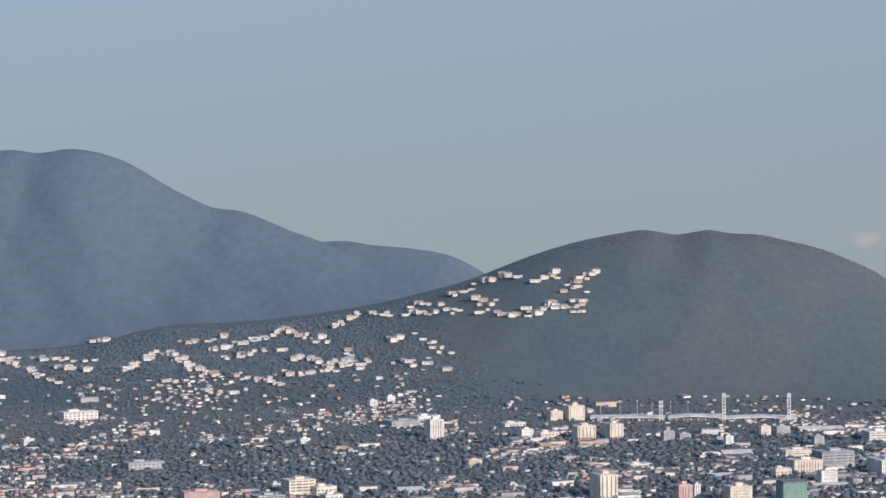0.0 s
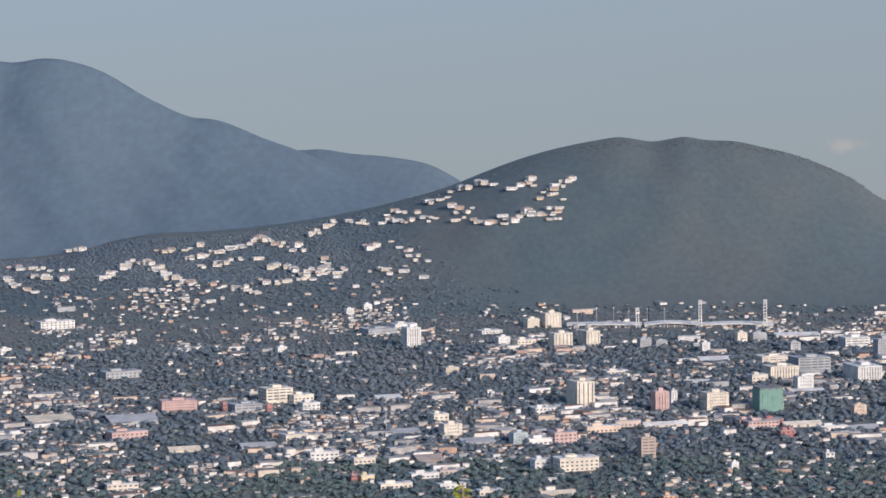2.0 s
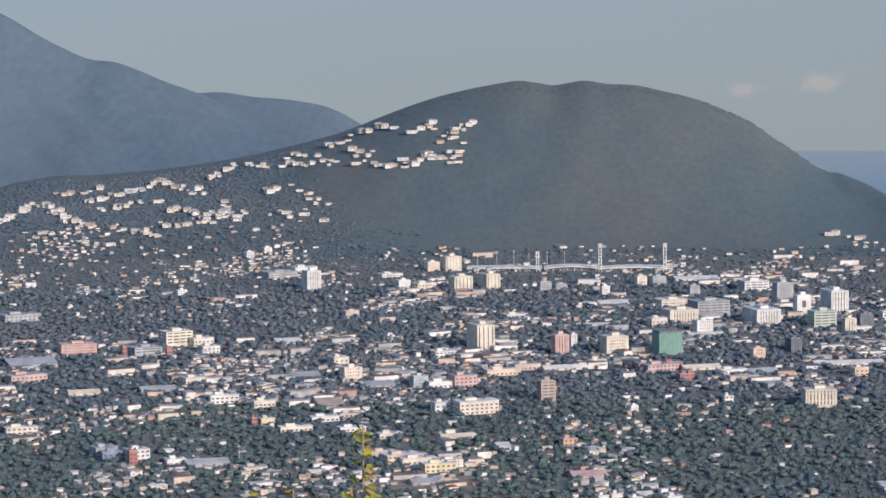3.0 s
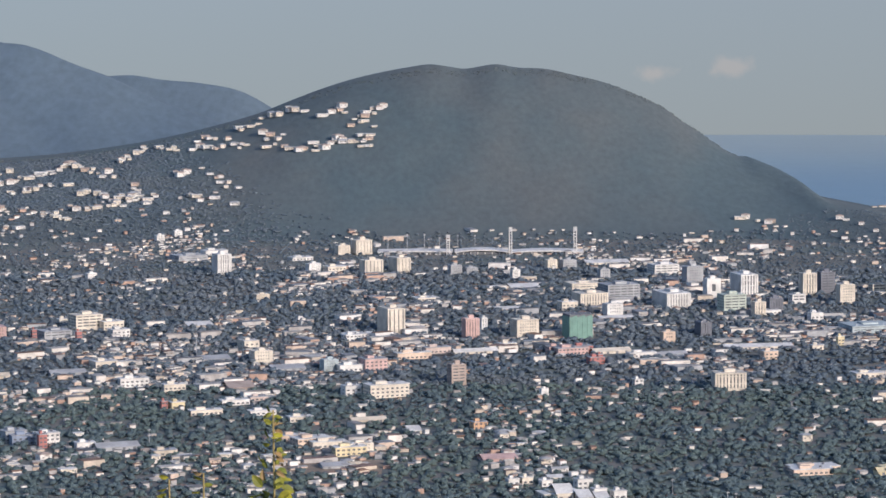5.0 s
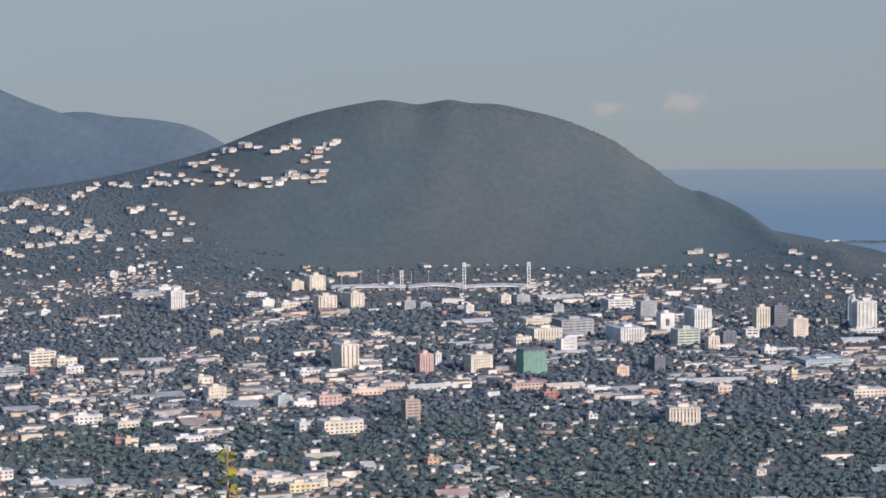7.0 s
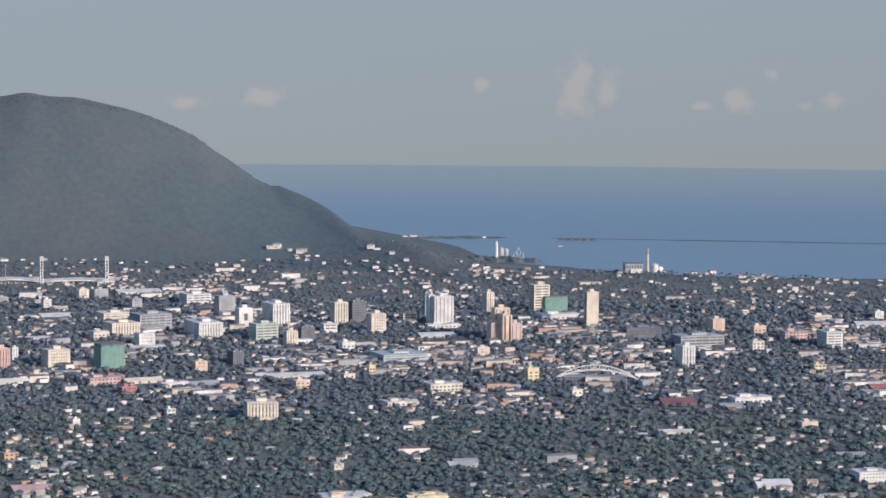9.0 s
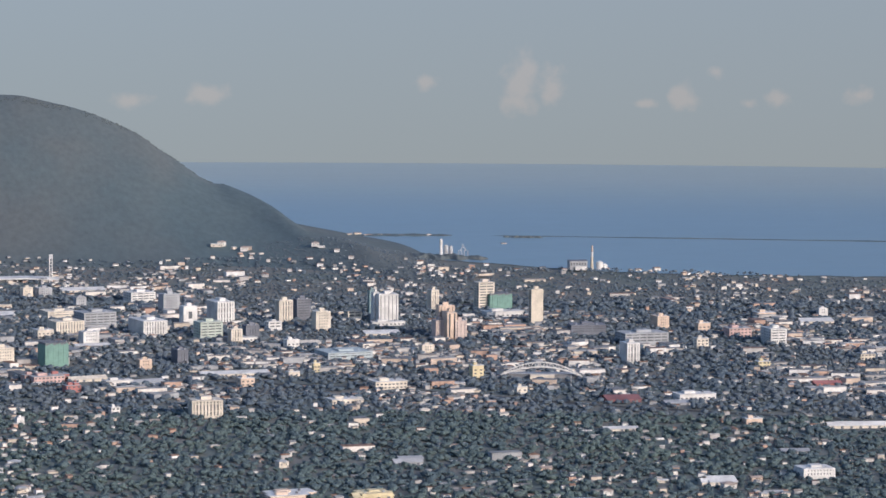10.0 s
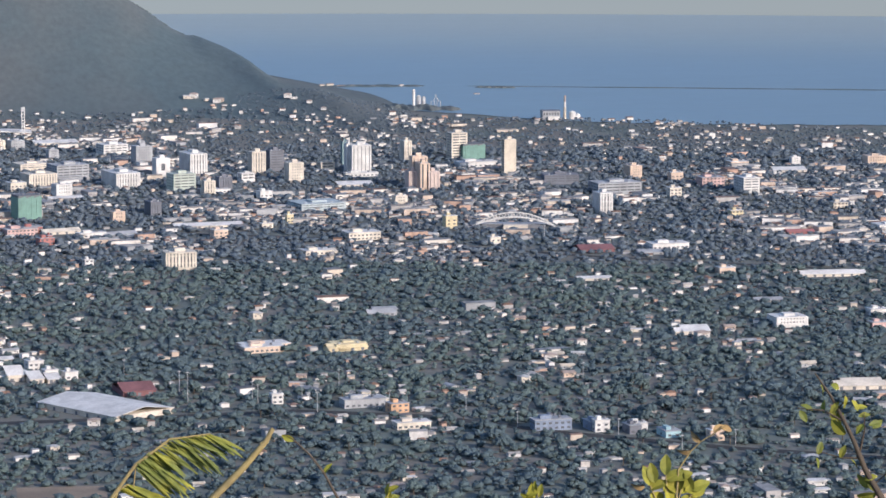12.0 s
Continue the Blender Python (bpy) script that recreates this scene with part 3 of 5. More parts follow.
tower(267.8, 2997.6, 12.3, 10.1, 19.0, 17, "cream", "vert")
tower(284.8, 3018.6, 12.3, 10.2, 17.8, 16, "dark", "horiz")
tower(293, 2935.6, 12.8, 10.5, 16.3, 16, "cream", "grid")
tower(150, 2919.3, 20.8, 33.2, 12.7, 19, "white", "vert")
tower(197, 2890.4, 19.2, 15.8, 13.7, 18, "green", "horiz")
tower(216.1, 2854.5, 9.5, 7.8, 11.5, 18, "cream", "vert")
tower(230.1, 2874.5, 11.4, 9.4, 12.3, 17, "dark", "vert")
tower(253.9, 2940.5, 11.7, 9.6, 7.5, 17, "white", "horiz")
tower(164.4, 2729.4, 8.6, 13.8, 10.8, 18, "dark", "vert")
low_block(257.2, 2812.5, 10.4, 8.6, 7.7, 17, "white")
tower(164, 2431.3, 21.3, 16.5, 12.4, 6, "cream", "vert")
low_block(103, 2449.2, 6.3, 5.2, 5.3, 19, "white")
tower(135.5, 2693.3, 9.6, 7.9, 7.8, 19, "peach", "grid")
low_block(203.7, 2589.4, 10.6, 8.7, 6.5, 17, "peach")
low_block(242.6, 2642.5, 8.8, 7.3, 3.9, 17, "cream")
shed(199.5, 2655.4, 51.8, 17.8, 3.1, 10, "white")
low_block(263.9, 2492.6, 20.4, 16.9, 3.8, 16, "cream")
low_block(262.5, 2666.6, 5.1, 4.2, 7.2, 16, "yellow")
tower(354, 2990, 16.5, 13, 24.5, 6, "white", "plain")
tower(345, 2996, 6, 10, 24.8, 6, "white", "plain")
low_block(352, 2968, 28, 9, 3.6, 8, "white")
# added block, stands in for the white tower's dark green left side
tower(349, 3062, 5.1, 4.2, 19.6, 15, "teal", "horiz")
tower(405, 3084, 7.0, 11.1, 17.7, 15, "cream", "vert")
tower(398, 2868, 9.5, 12, 15.2, 10, "rose", "plain")
tower(383, 2876, 9, 12, 14.8, 10, "rose", "plain")
tower(390.5, 2870, 8, 15, 22.0, 10, "peach", "plain")
tower(389, 2884, 13, 9, 26.0, 10, "peach", "plain")
tower(450, 3085, 14.7, 12.1, 24.0, 14, "cream", "horiz")
tower(462, 3086, 20.2, 16.7, 14.8, 13, "net", "net")
low_block(458, 3030, 34.2, 28.2, 4.9, 13, "white")
tower(478, 2975, 10.6, 6.6, 28.9, 13, "tan", "blind")
tower(508, 2897, 28.7, 18.1, 8.1, 0, "dark", "horiz")
tower(328, 3018, 12.4, 10.2, 7.3, 16, "tan", "horiz")
shed(338, 2904, 29.1, 23.2, 3.7, 7, "white")
tower(359, 2770, 10.0, 8.2, 7.6, 15, "cream", "grid")
tower(292, 2753, 36.6, 30.2, 5.9, 16, "glass", "horiz")
low_block(377, 2620, 8.8, 7.2, 10.2, 14, "yellow")
low_block(305, 2568, 24.4, 20.1, 6.2, 15, "cream")
tower(576, 2935, 10.3, 16.6, 10.4, 11, "peach", "grid")
low_block(606, 2904, 10.6, 8.7, 7.7, 10, "peach")
tower(507, 2701, 10.3, 16.5, 16.2, 11, "white", "vert")
tower(540, 2825, 37.0, 22.9, 9.7, 11, "grey", "horiz")
low_block(581, 2789, 9.8, 8.1, 8.7, 10, "cream")
tower(646, 2816, 13.7, 21.9, 13.1, 9, "white", "horiz")
low_block(627, 2866, 19.4, 16.0, 7.8, 10, "pink")
low_block(678, 2993, 16.0, 13.2, 6.2, 9, "peach")
tower(733, 3012, 7.9, 6.5, 6.8, 8, "white", "grid")
shed(715, 2965, 28.5, 23.3, 3.6, 0, "white")
low_block(603, 2665, 9.4, 7.8, 5.3, 9, "yellow")
low_block(694, 2707, 12.1, 10.0, 5.3, 8, "tan")
shed(628, 2564, 19.9, 16.1, 2.8, 0, "red")
low_block(395, 2523, 7.8, 6.5, 6.6, 13, "cream")
shed(461, 2489, 24.6, 22.8, 4.2, 4, "darkred")
low_block(528, 2363, 11.4, 9.4, 4.7, 9, "peach")
low_block(515, 2493, 27.5, 22.7, 4.5, 10, "white")
shed(88, 1893, 64, 40, 6.2, -53, "white")
shed(106, 1946, 18.1, 25.6, 6.1, 11, "darkred")
shed(41, 1998, 9.7, 20, 7.8, 13, "white")
shed(52, 1992, 7.8, 23.4, 5.5, 13, "white")
shed(62, 1991, 7.3, 20.1, 4.7, 12, "white")
tower(238, 2078, 19.0, 15.7, 4.4, 15, "yellow", "grid")
low_block(190, 2088, 28.6, 23.6, 3.5, 17, "peach")
low_block(228, 1894, 19.3, 15.9, 3.9, 15, "cream")
low_block(241, 1869, 10.2, 8.4, 5.5, 15, "orange")
low_block(315, 1818, 6.5, 10.5, 5.3, 12, "dark")
low_block(335, 1807, 6.9, 11.1, 4.9, 11, "blue")
low_block(353, 1794, 6.6, 10.6, 4.9, 11, "dark")
low_block(370, 1783, 8.3, 13.2, 3.9, 10, "cyan")
low_block(391, 1768, 7.7, 6.3, 6.0, 10, "peach")
shed(453, 2115, 16.6, 21.7, 4.7, 2, "white")
tower(516, 2133, 20.5, 16.9, 6.7, 8, "white", "grid")
shed(505, 1916, 22.3, 19.9, 4.7, -1, "cream")
shed(527, 2235, 18.2, 11.1, 2.6, 1, "grey")
shed(278, 2225, 15.1, 12.7, 2.6, 7, "grey")
tower(698, 2575, 20.4, 16.8, 4.7, 7, "white", "grid")
tower(803, 3012, 17.0, 14.1, 7.2, 7, "peach", "grid")
tower(-382.6, 2733.2, 27.4, 17.3, 8.7, 18, "pink", "grid")
shed(-472.5, 2670, 34.5, 30.6, 5.3, 24, "tan")
shed(-409.5, 2662.2, 36.2, 36.2, 6.3, 23, "grey")
low_block(-397.3, 2569.2, 27.8, 22.9, 6.4, 31, "pink")
low_block(-486.3, 2565, 14.0, 11.5, 4.2, 33, "cream")
low_block(-275.3, 2562.4, 16.8, 13.8, 4.7, 28, "cream")
low_block(-461.1, 2957.1, 31.9, 26.3, 6.2, 31, "grey")
tower(-592.5, 3138.8, 10.2, 8.4, 5.9, 33, "white", "grid")
low_block(-585.9, 3362.8, 34.6, 28.6, 8.0, 32, "white")
low_block(-484.1, 2468, 22.4, 18.5, 2.6, 33, "orange")
low_block(-294.6, 2213.4, 14.3, 11.8, 7.1, 29, "grey")
low_block(-271.5, 2196.4, 13.0, 10.7, 8.2, 29, "white")
shed(-171, 2443.7, 17.9, 27.6, 5.3, 18, "brown")
low_block(-5.6, 2254, 9.5, 7.9, 5.5, 22, "orange")
low_block(14, 2040, 6.5, 5.4, 4.2, 22, "white")
low_block(22, 2044, 6.6, 5.4, 4.5, 21, "cream")
low_block(33, 2036, 6.5, 5.4, 3.9, 21, "white")
shed(38, 2062, 8.8, 10.8, 2.6, 13, "white")
low_block(54, 2025, 9.1, 7.5, 6.5, 20, "white")
low_block(40, 2000, 23.0, 19.0, 3.3, 21, "cream")
low_block(62, 1994, 7.7, 6.3, 6.2, 20, "white")
low_block(73, 1994, 7.7, 6.3, 4.9, 20, "white")
low_block(-108.5, 2190.8, 22.4, 18.5, 5.5, 25, "peach")
tower(-78.5, 2162.8, 15.2, 12.6, 6.4, 24, "cream", "grid")
low_block(-130.6, 2213.7, 11.3, 9.4, 3.1, 25, "cream")
shed(5.6, 2132, 20.8, 17.3, 3.8, 14, "pink")
shed(-47.6, 2244.9, 8.2, 19.1, 4.0, 15, "white")
shed(-91.3, 2106.8, 15.5, 14.1, 3.1, 16, "grey")
shed(599, 2348, 34.0, 17.3, 3.3, -0, "white")
low_block(570, 2121, 11.2, 9.3, 3.8, 7, "pink")
low_block(582, 2170, 11.5, 9.5, 4.3, 7, "white")
shed(434, 2344, 23.3, 12.0, 2.6, 4, "white")
shed(497, 2468, 18.4, 16.0, 3.0, 3, "grey")
shed(269, 2501, 18.4, 15.9, 2.9, 8, "cream")
low_block(-281.6, 2734.4, 14.0, 11.6, 6.3, 28, "white")
shed(-226.8, 2797.5, 20.4, 24.6, 4.1, 19, "white")
low_block(-51.1, 2968.9, 18.9, 15.6, 3.3, 23, "cream")
shed(16, 2902, 21.2, 17.6, 2.8, 14, "white")
shed(101.2, 2838.2, 27.6, 15.2, 2.6, 12, "white")
low_block(155, 2932.3, 22.4, 18.5, 3.9, 19, "cream")
low_block(221.1, 2865.5, 23.8, 19.6, 3.7, 17, "white")
shed(271.1, 2840.6, 20.8, 20.4, 3.3, 8, "cream")
low_block(-98.6, 2726.8, 24.3, 20.1, 3.3, 24, "white")
low_block(-361, 2310.1, 20.7, 8, 5.5, 20, "cream")
shed(-346.1, 2499.4, 22.3, 9, 4, 20, "tan")
shed(-296.5, 2518, 25.3, 14, 4, 20, "grey")
low_block(-243.3, 2455.8, 20.2, 8, 6.5, 20, "white")
low_block(-212.7, 2421.6, 15.0, 8, 7, 20, "cream")
low_block(-246.2, 2180.1, 11.7, 8, 4.5, 20, "white")
shed(-227, 2178.2, 26.3, 14, 4.5, 20, "grey")
low_block(-195.4, 2152.7, 14.8, 8, 4, 20, "tan")
low_block(-373.7, 2164.8, 19.4, 8, 4, 20, "cream")
low_block(-272.9, 2184.1, 5.1, 6, 9, 20, "red")
low_block(-285.5, 2199.3, 17.7, 9, 6.5, 20, "blue")
low_block(-95.9, 2532.7, 20.3, 8, 5, 20, "white")
low_block(50.1, 2627.2, 12.7, 8, 5.5, 20, "pink")
low_block(69.2, 2626.6, 14.9, 8, 6, 20, "red")
low_block(77.7, 2566.7, 11.1, 8, 5.5, 20, "red")
shed(90.2, 2626.4, 28.9, 9, 4, 20, "cream")
low_block(111.8, 2602.9, 20.9, 8, 4, 20, "white")
shed(132.6, 2609, 24.8, 9, 3.4, 20, "grey")
shed(-9.3, 2626.5, 33.7, 9, 4, 20, "white")
low_block(14.8, 2651.1, 12.8, 8, 5, 20, "cream")
low_block(-120.3, 2289.6, 15.3, 8, 4, 20, "cream")
low_block(-120.7, 2211.5, 16.6, 8, 4, 20, "peach")
low_block(-97.5, 2181.6, 21.8, 8, 4.5, 20, "cream")
low_block(-83.4, 2150.6, 19.7, 8, 6, 20, "yellow")
low_block(-146.6, 2320.1, 17.4, 8, 3.6, 20, "white")
shed(-76.8, 2288.7, 22.9, 8, 3.2, 20, "tan")
low_block(-54, 2598.9, 26.0, 8, 5, 20, "peach")
low_block(-37.1, 2630.2, 19.7, 8, 5, 20, "rose")
low_block(-153.4, 2384.9, 12.0, 8, 3.5, 20, "rose")
low_block(-167.7, 2366.8, 19.0, 8, 4, 20, "white")
low_block(-183.4, 2320.9, 21.4, 8, 4, 20, "cream")
low_block(224.7, 1887.3, 23.1, 9, 5, 12, "grey")
low_block(242.3, 1821.7, 18.4, 9, 4, 12, "cream")
low_block(313.3, 1809.2, 19.9, 9, 6, 8, "blue")
low_block(337.7, 1799.7, 7.9, 6, 6.5, 8, "white")
low_block(356.5, 1797.2, 9.2, 6, 5, 8, "white")
low_block(179.8, 1901.5, 6.4, 5, 6, 12, "white")
shed(450.8, 2110.5, 21.6, 9, 4, 5, "white")
low_block(187.9, 2074.4, 24.3, 9, 4, 14, "peach")
shed(236.9, 2074.2, 24.4, 9, 4.5, 14, "yellow")
shed(273.9, 2205.7, 18.5, 9, 4, 12, "grey")
shed(502.5, 1908.3, 28.9, 10, 4.5, -2, "cream")
shed(596.4, 2340.9, 44.3, 9, 4, 0, "white")


# ---- road and poles ----
def road_strip(name, points, width, label):
    verts, faces = [], []
    for i, p in enumerate(points):
        a, b = Vector(points[max(i - 1, 0)]), Vector(points[min(i + 1, len(points) - 1)])
        side = Vector((-(b - a).y, (b - a).x)).normalized() * width / 2
        for s in (-1, 1):
            verts.append((p[0] + s * side.x, p[1] + s * side.y, 0.10))
    for i in range(len(points) - 1):
        faces.append((2 * i, 2 * i + 1, 2 * i + 3, 2 * i + 2))
        n = int((Vector(points[i + 1]) - Vector(points[i])).length / 3) + 1
        for k in range(n):
            u = k / n
            take(points[i][0] + (points[i + 1][0] - points[i][0]) * u, points[i][1] + (points[i + 1][1] - points[i][1]) * u, width * 0.6)
    return tagged(mesh_object(name, verts, faces, M_ROAD), label, "road", kind="structure")


road_strip("road_near", [(-26, 1852), (32, 1861), (121, 1869), (187, 1878), (256, 1853), (319, 1796), (396, 1744), (473, 1705)], 9, "grey asphalt road lined with poles")
road_strip("road_far", [(-99, 2602), (105, 2642), (305, 2568), (451, 2458), (593, 2380), (659, 2334)], 8, "grey asphalt avenue through the suburbs")


def utility_pole(x, y, h):
    root = place_root("utility_pole", x, y, 20, "slim grey utility pole with a crossarm", "utility pole", "utility poles")
    bm = bmesh.new()
    bmesh.ops.create_cone(bm, cap_ends=True, segments=8, radius1=0.22, radius2=0.13, depth=h, matrix=Matrix.Translation((0, 0, h / 2)))
    part("shaft", bm, M_METAL, root)
    part("crossarm", box(-1.1, 1.1, -0.1, 0.1, h - 0.9, h - 0.65), M_METAL, root)
    for s in (-0.9, 0.9):
        part("insulator", box(s - 0.08, s + 0.08, -0.08, 0.08, h - 0.66, h - 0.4, 0.03), M_DARK, root)


for ux, uy, uh in (
    (103, 1989, 12),
    (133, 1912, 17),
    (167, 1903, 13),
    (130, 1934, 14),
    (170, 1903, 11),
    (198, 1865, 13),
    (218, 1941, 12),
    (297, 1816, 9),
    (398, 1752, 9),
    (345, 1789, 9),
    (194, 1905, 10),
    (238, 1877, 11),
    (-213, 2618, 21),
    (-207, 2183, 12),
    (-212, 2610, 17),
    (437, 2556, 20),
    (357, 1957, 10),
    (176, 1885, 11),
    (277, 1863, 9),
    (368, 1740, 9),
):
    utility_pole(ux, uy, uh)

# ---- stadium, masts, arena ----
def lattice_mast(x, y, h, w, kind="mast"):
    root = place_root("floodlight_tower", x, y, 8, "pale concrete floodlight tower beside the stadium", "floodlight", "stadium floodlights")
    for s in (-1, 1):
        part("leg", box(s * w * 0.5 - 0.35, s * w * 0.5 + 0.35, -0.6, 0.6, 0, h * 0.86, 0.05), paint("white"), root)
    for i in range(7):
        z = h * (0.1 + 0.11 * i)
        part("cross_beam", box(-w * 0.5, w * 0.5, -0.35, 0.35, z - 0.25, z + 0.25), paint("white"), root)
    rack = part("lamp_rack", box(-w * 0.75, w * 0.75, -0.5, 0.5, h * 0.84, h, 0.1), M_METAL, root, "steel lamp rack")
    for i in range(4):
        for j in range(2):
            a, b = -w * 0.56 + w * 0.37 * i, h * (0.88 + 0.07 * j)
            part("lamp", box(a - 0.3, a + 0.3, -0.72, -0.45, b - 0.3, b + 0.3, 0.06), paint("white"), rack)
    return root


for mx, mh in ((-36, 20), (22, 27), (82, 27)):
    lattice_mast(mx, 3332, mh, 2.4)


def pole(x, y, h):
    root = place_root("lamp_mast", x, y, 0, "slim grey lighting mast", "mast", "slim masts")
    bm = bmesh.new()
    bmesh.ops.create_cone(bm, cap_ends=True, segments=8, radius1=0.35, radius2=0.2, depth=h, matrix=Matrix.Translation((0, 0, h / 2)))
    part("shaft", bm, M_METAL, root)
    part("lamp_head", box(-0.8, 0.8, -0.3, 0.3, h - 1.2, h, 0.05), M_METAL, root)
    return root


for mx, mh in ((-92, 18), (-74, 20), (-58, 20), (-44, 17), (-27, 19), (-11, 19)):
    pole(mx, 3338, mh)


def stadium():
    root = place_root("stadium", -2, 3352, 0, "long low stadium with a pale curved stand roof", "stadium")
    n = 28
    for x0, x1, z0, hgt in ((-100, -30, 3.2, 0.4), (-28, 22, 2.8, 1.9), (24, 92, 2.4, 1.3)):
        verts, faces = [], []
        for i in range(n + 1):
            u = i / n
            x, top = x0 + (x1 - x0) * u, z0 + hgt * math.sin(math.pi * u)
            for yy, z in ((-9, top - 1.0), (-9, top), (8, top + 0.8), (8, top - 0.2)):
                verts.append((x, yy, z))
        for i in range(n):
            for j in range(4):
                k, kk = 4 * i + j, 4 * i + (j + 1) % 4
                faces.append((k, kk, kk + 4, k + 4))
        faces += [(0, 3, 2, 1), (4 * n, 4 * n + 1, 4 * n + 2, 4 * n + 3)]
        ob = mesh_object("stand_roof", verts, faces, paint("white"))
        ob.parent = root
        part("stand", box(x0 + 1, x1 - 1, -6, 7, 0, z0 - 0.6), M_DARK, root)
        for i in range(8):
            a = x0 + 1.5 + (x1 - x0 - 3) * i / 7
            part("column", box(a - 0.4, a + 0.4, -8, -7.2, 0, z0 - 0.2), paint("white"), root)
    take(-2, 3350, 20)
    return root


stadium()


def arena():
    """A hall with an arched lattice roof girder."""
    root = place_root("arena", 424, 2612, -9, "arena with a white arched lattice roof girder", "arena")
    take(424, 2618, 24)
    half, n = 31, 14

    def z_at(x, rise):
        return 2.0 + rise * (1 - (x / half) ** 2)
    for rise, thick in ((10.5, 0.4), (7.0, 0.5)):
        verts, faces = [], []
        for i in range(2 * n + 1):
            x = -half + half * i / n
            z = z_at(x, rise)
            verts += [(x, -0.5, z - thick), (x, -0.5, z + thick), (x, 0.5, z + thick), (x, 0.5, z - thick)]
        for i in range(2 * n):
            for j in range(4):
                k, kk = 4 * i + j, 4 * i + (j + 1) % 4
                faces.append((k, kk, kk + 4, k + 4))
        ob = mesh_object("arch_chord", verts, faces, paint("white"))
        ob.parent = root
    for i in range(-n + 2, n - 1):
        x = half * i / n
        lean = 0.8 if i % 2 else -0.8
        bm = bmesh.new()
        a, b = Vector((x - lean, 0, z_at(x - lean, 7.0))), Vector((x + lean, 0, z_at(x + lean, 10.5)))
        bmesh.ops.create_cone(bm, cap_ends=True, segments=6, radius1=0.28, radius2=0.28, depth=(b - a).length,
                              matrix=Matrix.Translation((a + b) / 2) @ (b - a).to_track_quat("Z", "Y").to_matrix().to_4x4())
        part("strut", bm, paint("white"), root)
    part("hall", box(-24, 24, 3, 15, 0, 3.2), M_DARK, root)
    part("hall_roof", box(-24.4, 24.4, 2.6, 15.4, 3.2, 3.5, 0.05), paint("grey"), root)
    part("entrance", box(-8, 10, -4, 3, 0, 3.4, 0.1), paint("cream"), root)
    return root


arena()


# ---- harbour ----
def harbour_works():
    root = place_root("power_station", 594, 3412, 0, "grey harbour power station block", "power station")
    part("turbine_hall", box(-14, 3, -6, 8, 0, 8.5, 0.1), paint("grey"), root)
    part("hall_roof", gable(17, 14, 8.5, 0.8), paint("dark"), root).matrix_basis = pose(-5.5, 1, 0)
    part("annexe", box(-9, 2, -9, -6, 0, 3.6), paint("white"), root)
    for i in range(6):
        part("window", box(-13.2 + 2.7 * i, -11.6 + 2.7 * i, -6.06, -5.9, 4.6, 7.2), M_GLASS, root)
    root = place_root("chimney_stack", 603, 3414, 0, "tall banded red and white chimney", "chimney")
    for z0, z1, c in ((0, 12, "tan"), (12, 17, "white"), (17, 23, "brown")):
        bm = bmesh.new()
        r0, r1 = 1.6 - 0.03 * z0, 1.6 - 0.03 * z1
        bmesh.ops.create_cone(bm, cap_ends=True, segments=16, radius1=r0, radius2=r1, depth=z1 - z0, matrix=Matrix.Translation((0, 0, (z0 + z1) / 2)))
        part("shaft", bm, paint(c), root)
    for dx, r, h in ((610, 3.2, 7), (615, 2.8, 4.5)):
        root = place_root("storage_tank", dx, 3412, 0, "white cylindrical storage tank", "tank", "harbour tanks")
        bm = bmesh.new()
        bmesh.ops.create_cone(bm, cap_ends=True, segments=20, radius1=r, radius2=r, depth=h, matrix=Matrix.Translation((0, 0, h / 2)))
        part("shell", bm, paint("white"), root)
        bm = bmesh.new()
        bmesh.ops.create_cone(bm, cap_ends=True, segments=20, radius1=r + 0.1, radius2=0.3, depth=1.5, matrix=Matrix.Translation((0, 0, h + 0.74)))
        part("lid", bm, paint("white"), root)
    for x, h, w, c in ((475, 15, 3, "white"), (480, 9, 5, "grey"), (485, 8, 4, "grey")):
        root = place_root("silo", x, 3556, 0, WORDS[c] + " harbour silo on the headland", "silo", "harbour silos")
        bm = bmesh.new()
        bmesh.ops.create_cone(bm, cap_ends=True, segments=16, radius1=w / 2, radius2=w / 2, depth=h, matrix=Matrix.Translation((0, 0, h / 2 + 3)))
        part("drum", bm, paint(c), root)
        part("head_house", box(-w * 0.3, w * 0.3, -w * 0.3, w * 0.3, h + 2.9, h + 4.2, 0.05), paint(c), root)
    for x, lean in ((494, 1), (500, -1)):
        root = place_root("harbour_crane", x, 3554, 0, "pale steel harbour crane", "crane", "harbour cranes")
        part("portal", add_box(box(-2, -1.4, -0.5, 0.5, 0, 8), 1.4, 2, -0.5, 0.5, 0, 8), M_METAL, root)
        bm = bmesh.new()
        a, b = Vector((0, 0, 7)), Vector((4 * lean, 0, 14))
        bmesh.ops.create_cone(bm, cap_ends=True, segments=6, radius1=0.5, radius2=0.25, depth=(b - a).length, matrix=Matrix.Translation((a + b) / 2) @ (b - a).to_track_quat("Z", "Y").to_matrix().to_4x4())
        part("jib", bm, M_METAL, root)
    for x, y, w, c in ((410, 3808, 5, "tan"), (419, 3812, 8, "cream"), (430, 3806, 9, "tan"), (442, 3804, 5, "grey"), (451, 3806, 4, "white"), (465, 3800, 6, "white"), (480, 3799, 5, "grey"), (494, 3800, 4, "white"),
                       (508, 3472, 5, "white"), (560, 3700, 6, "white")):
        root = place_root("harbour_shed", x, y, 12, WORDS[c] + " small shed near the water", "shed", "waterside sheds")
        part("wall", box(-w / 2, w / 2, -2, 2, 0, 1.0 + 0.25 * (x % 5)), paint(c), root)
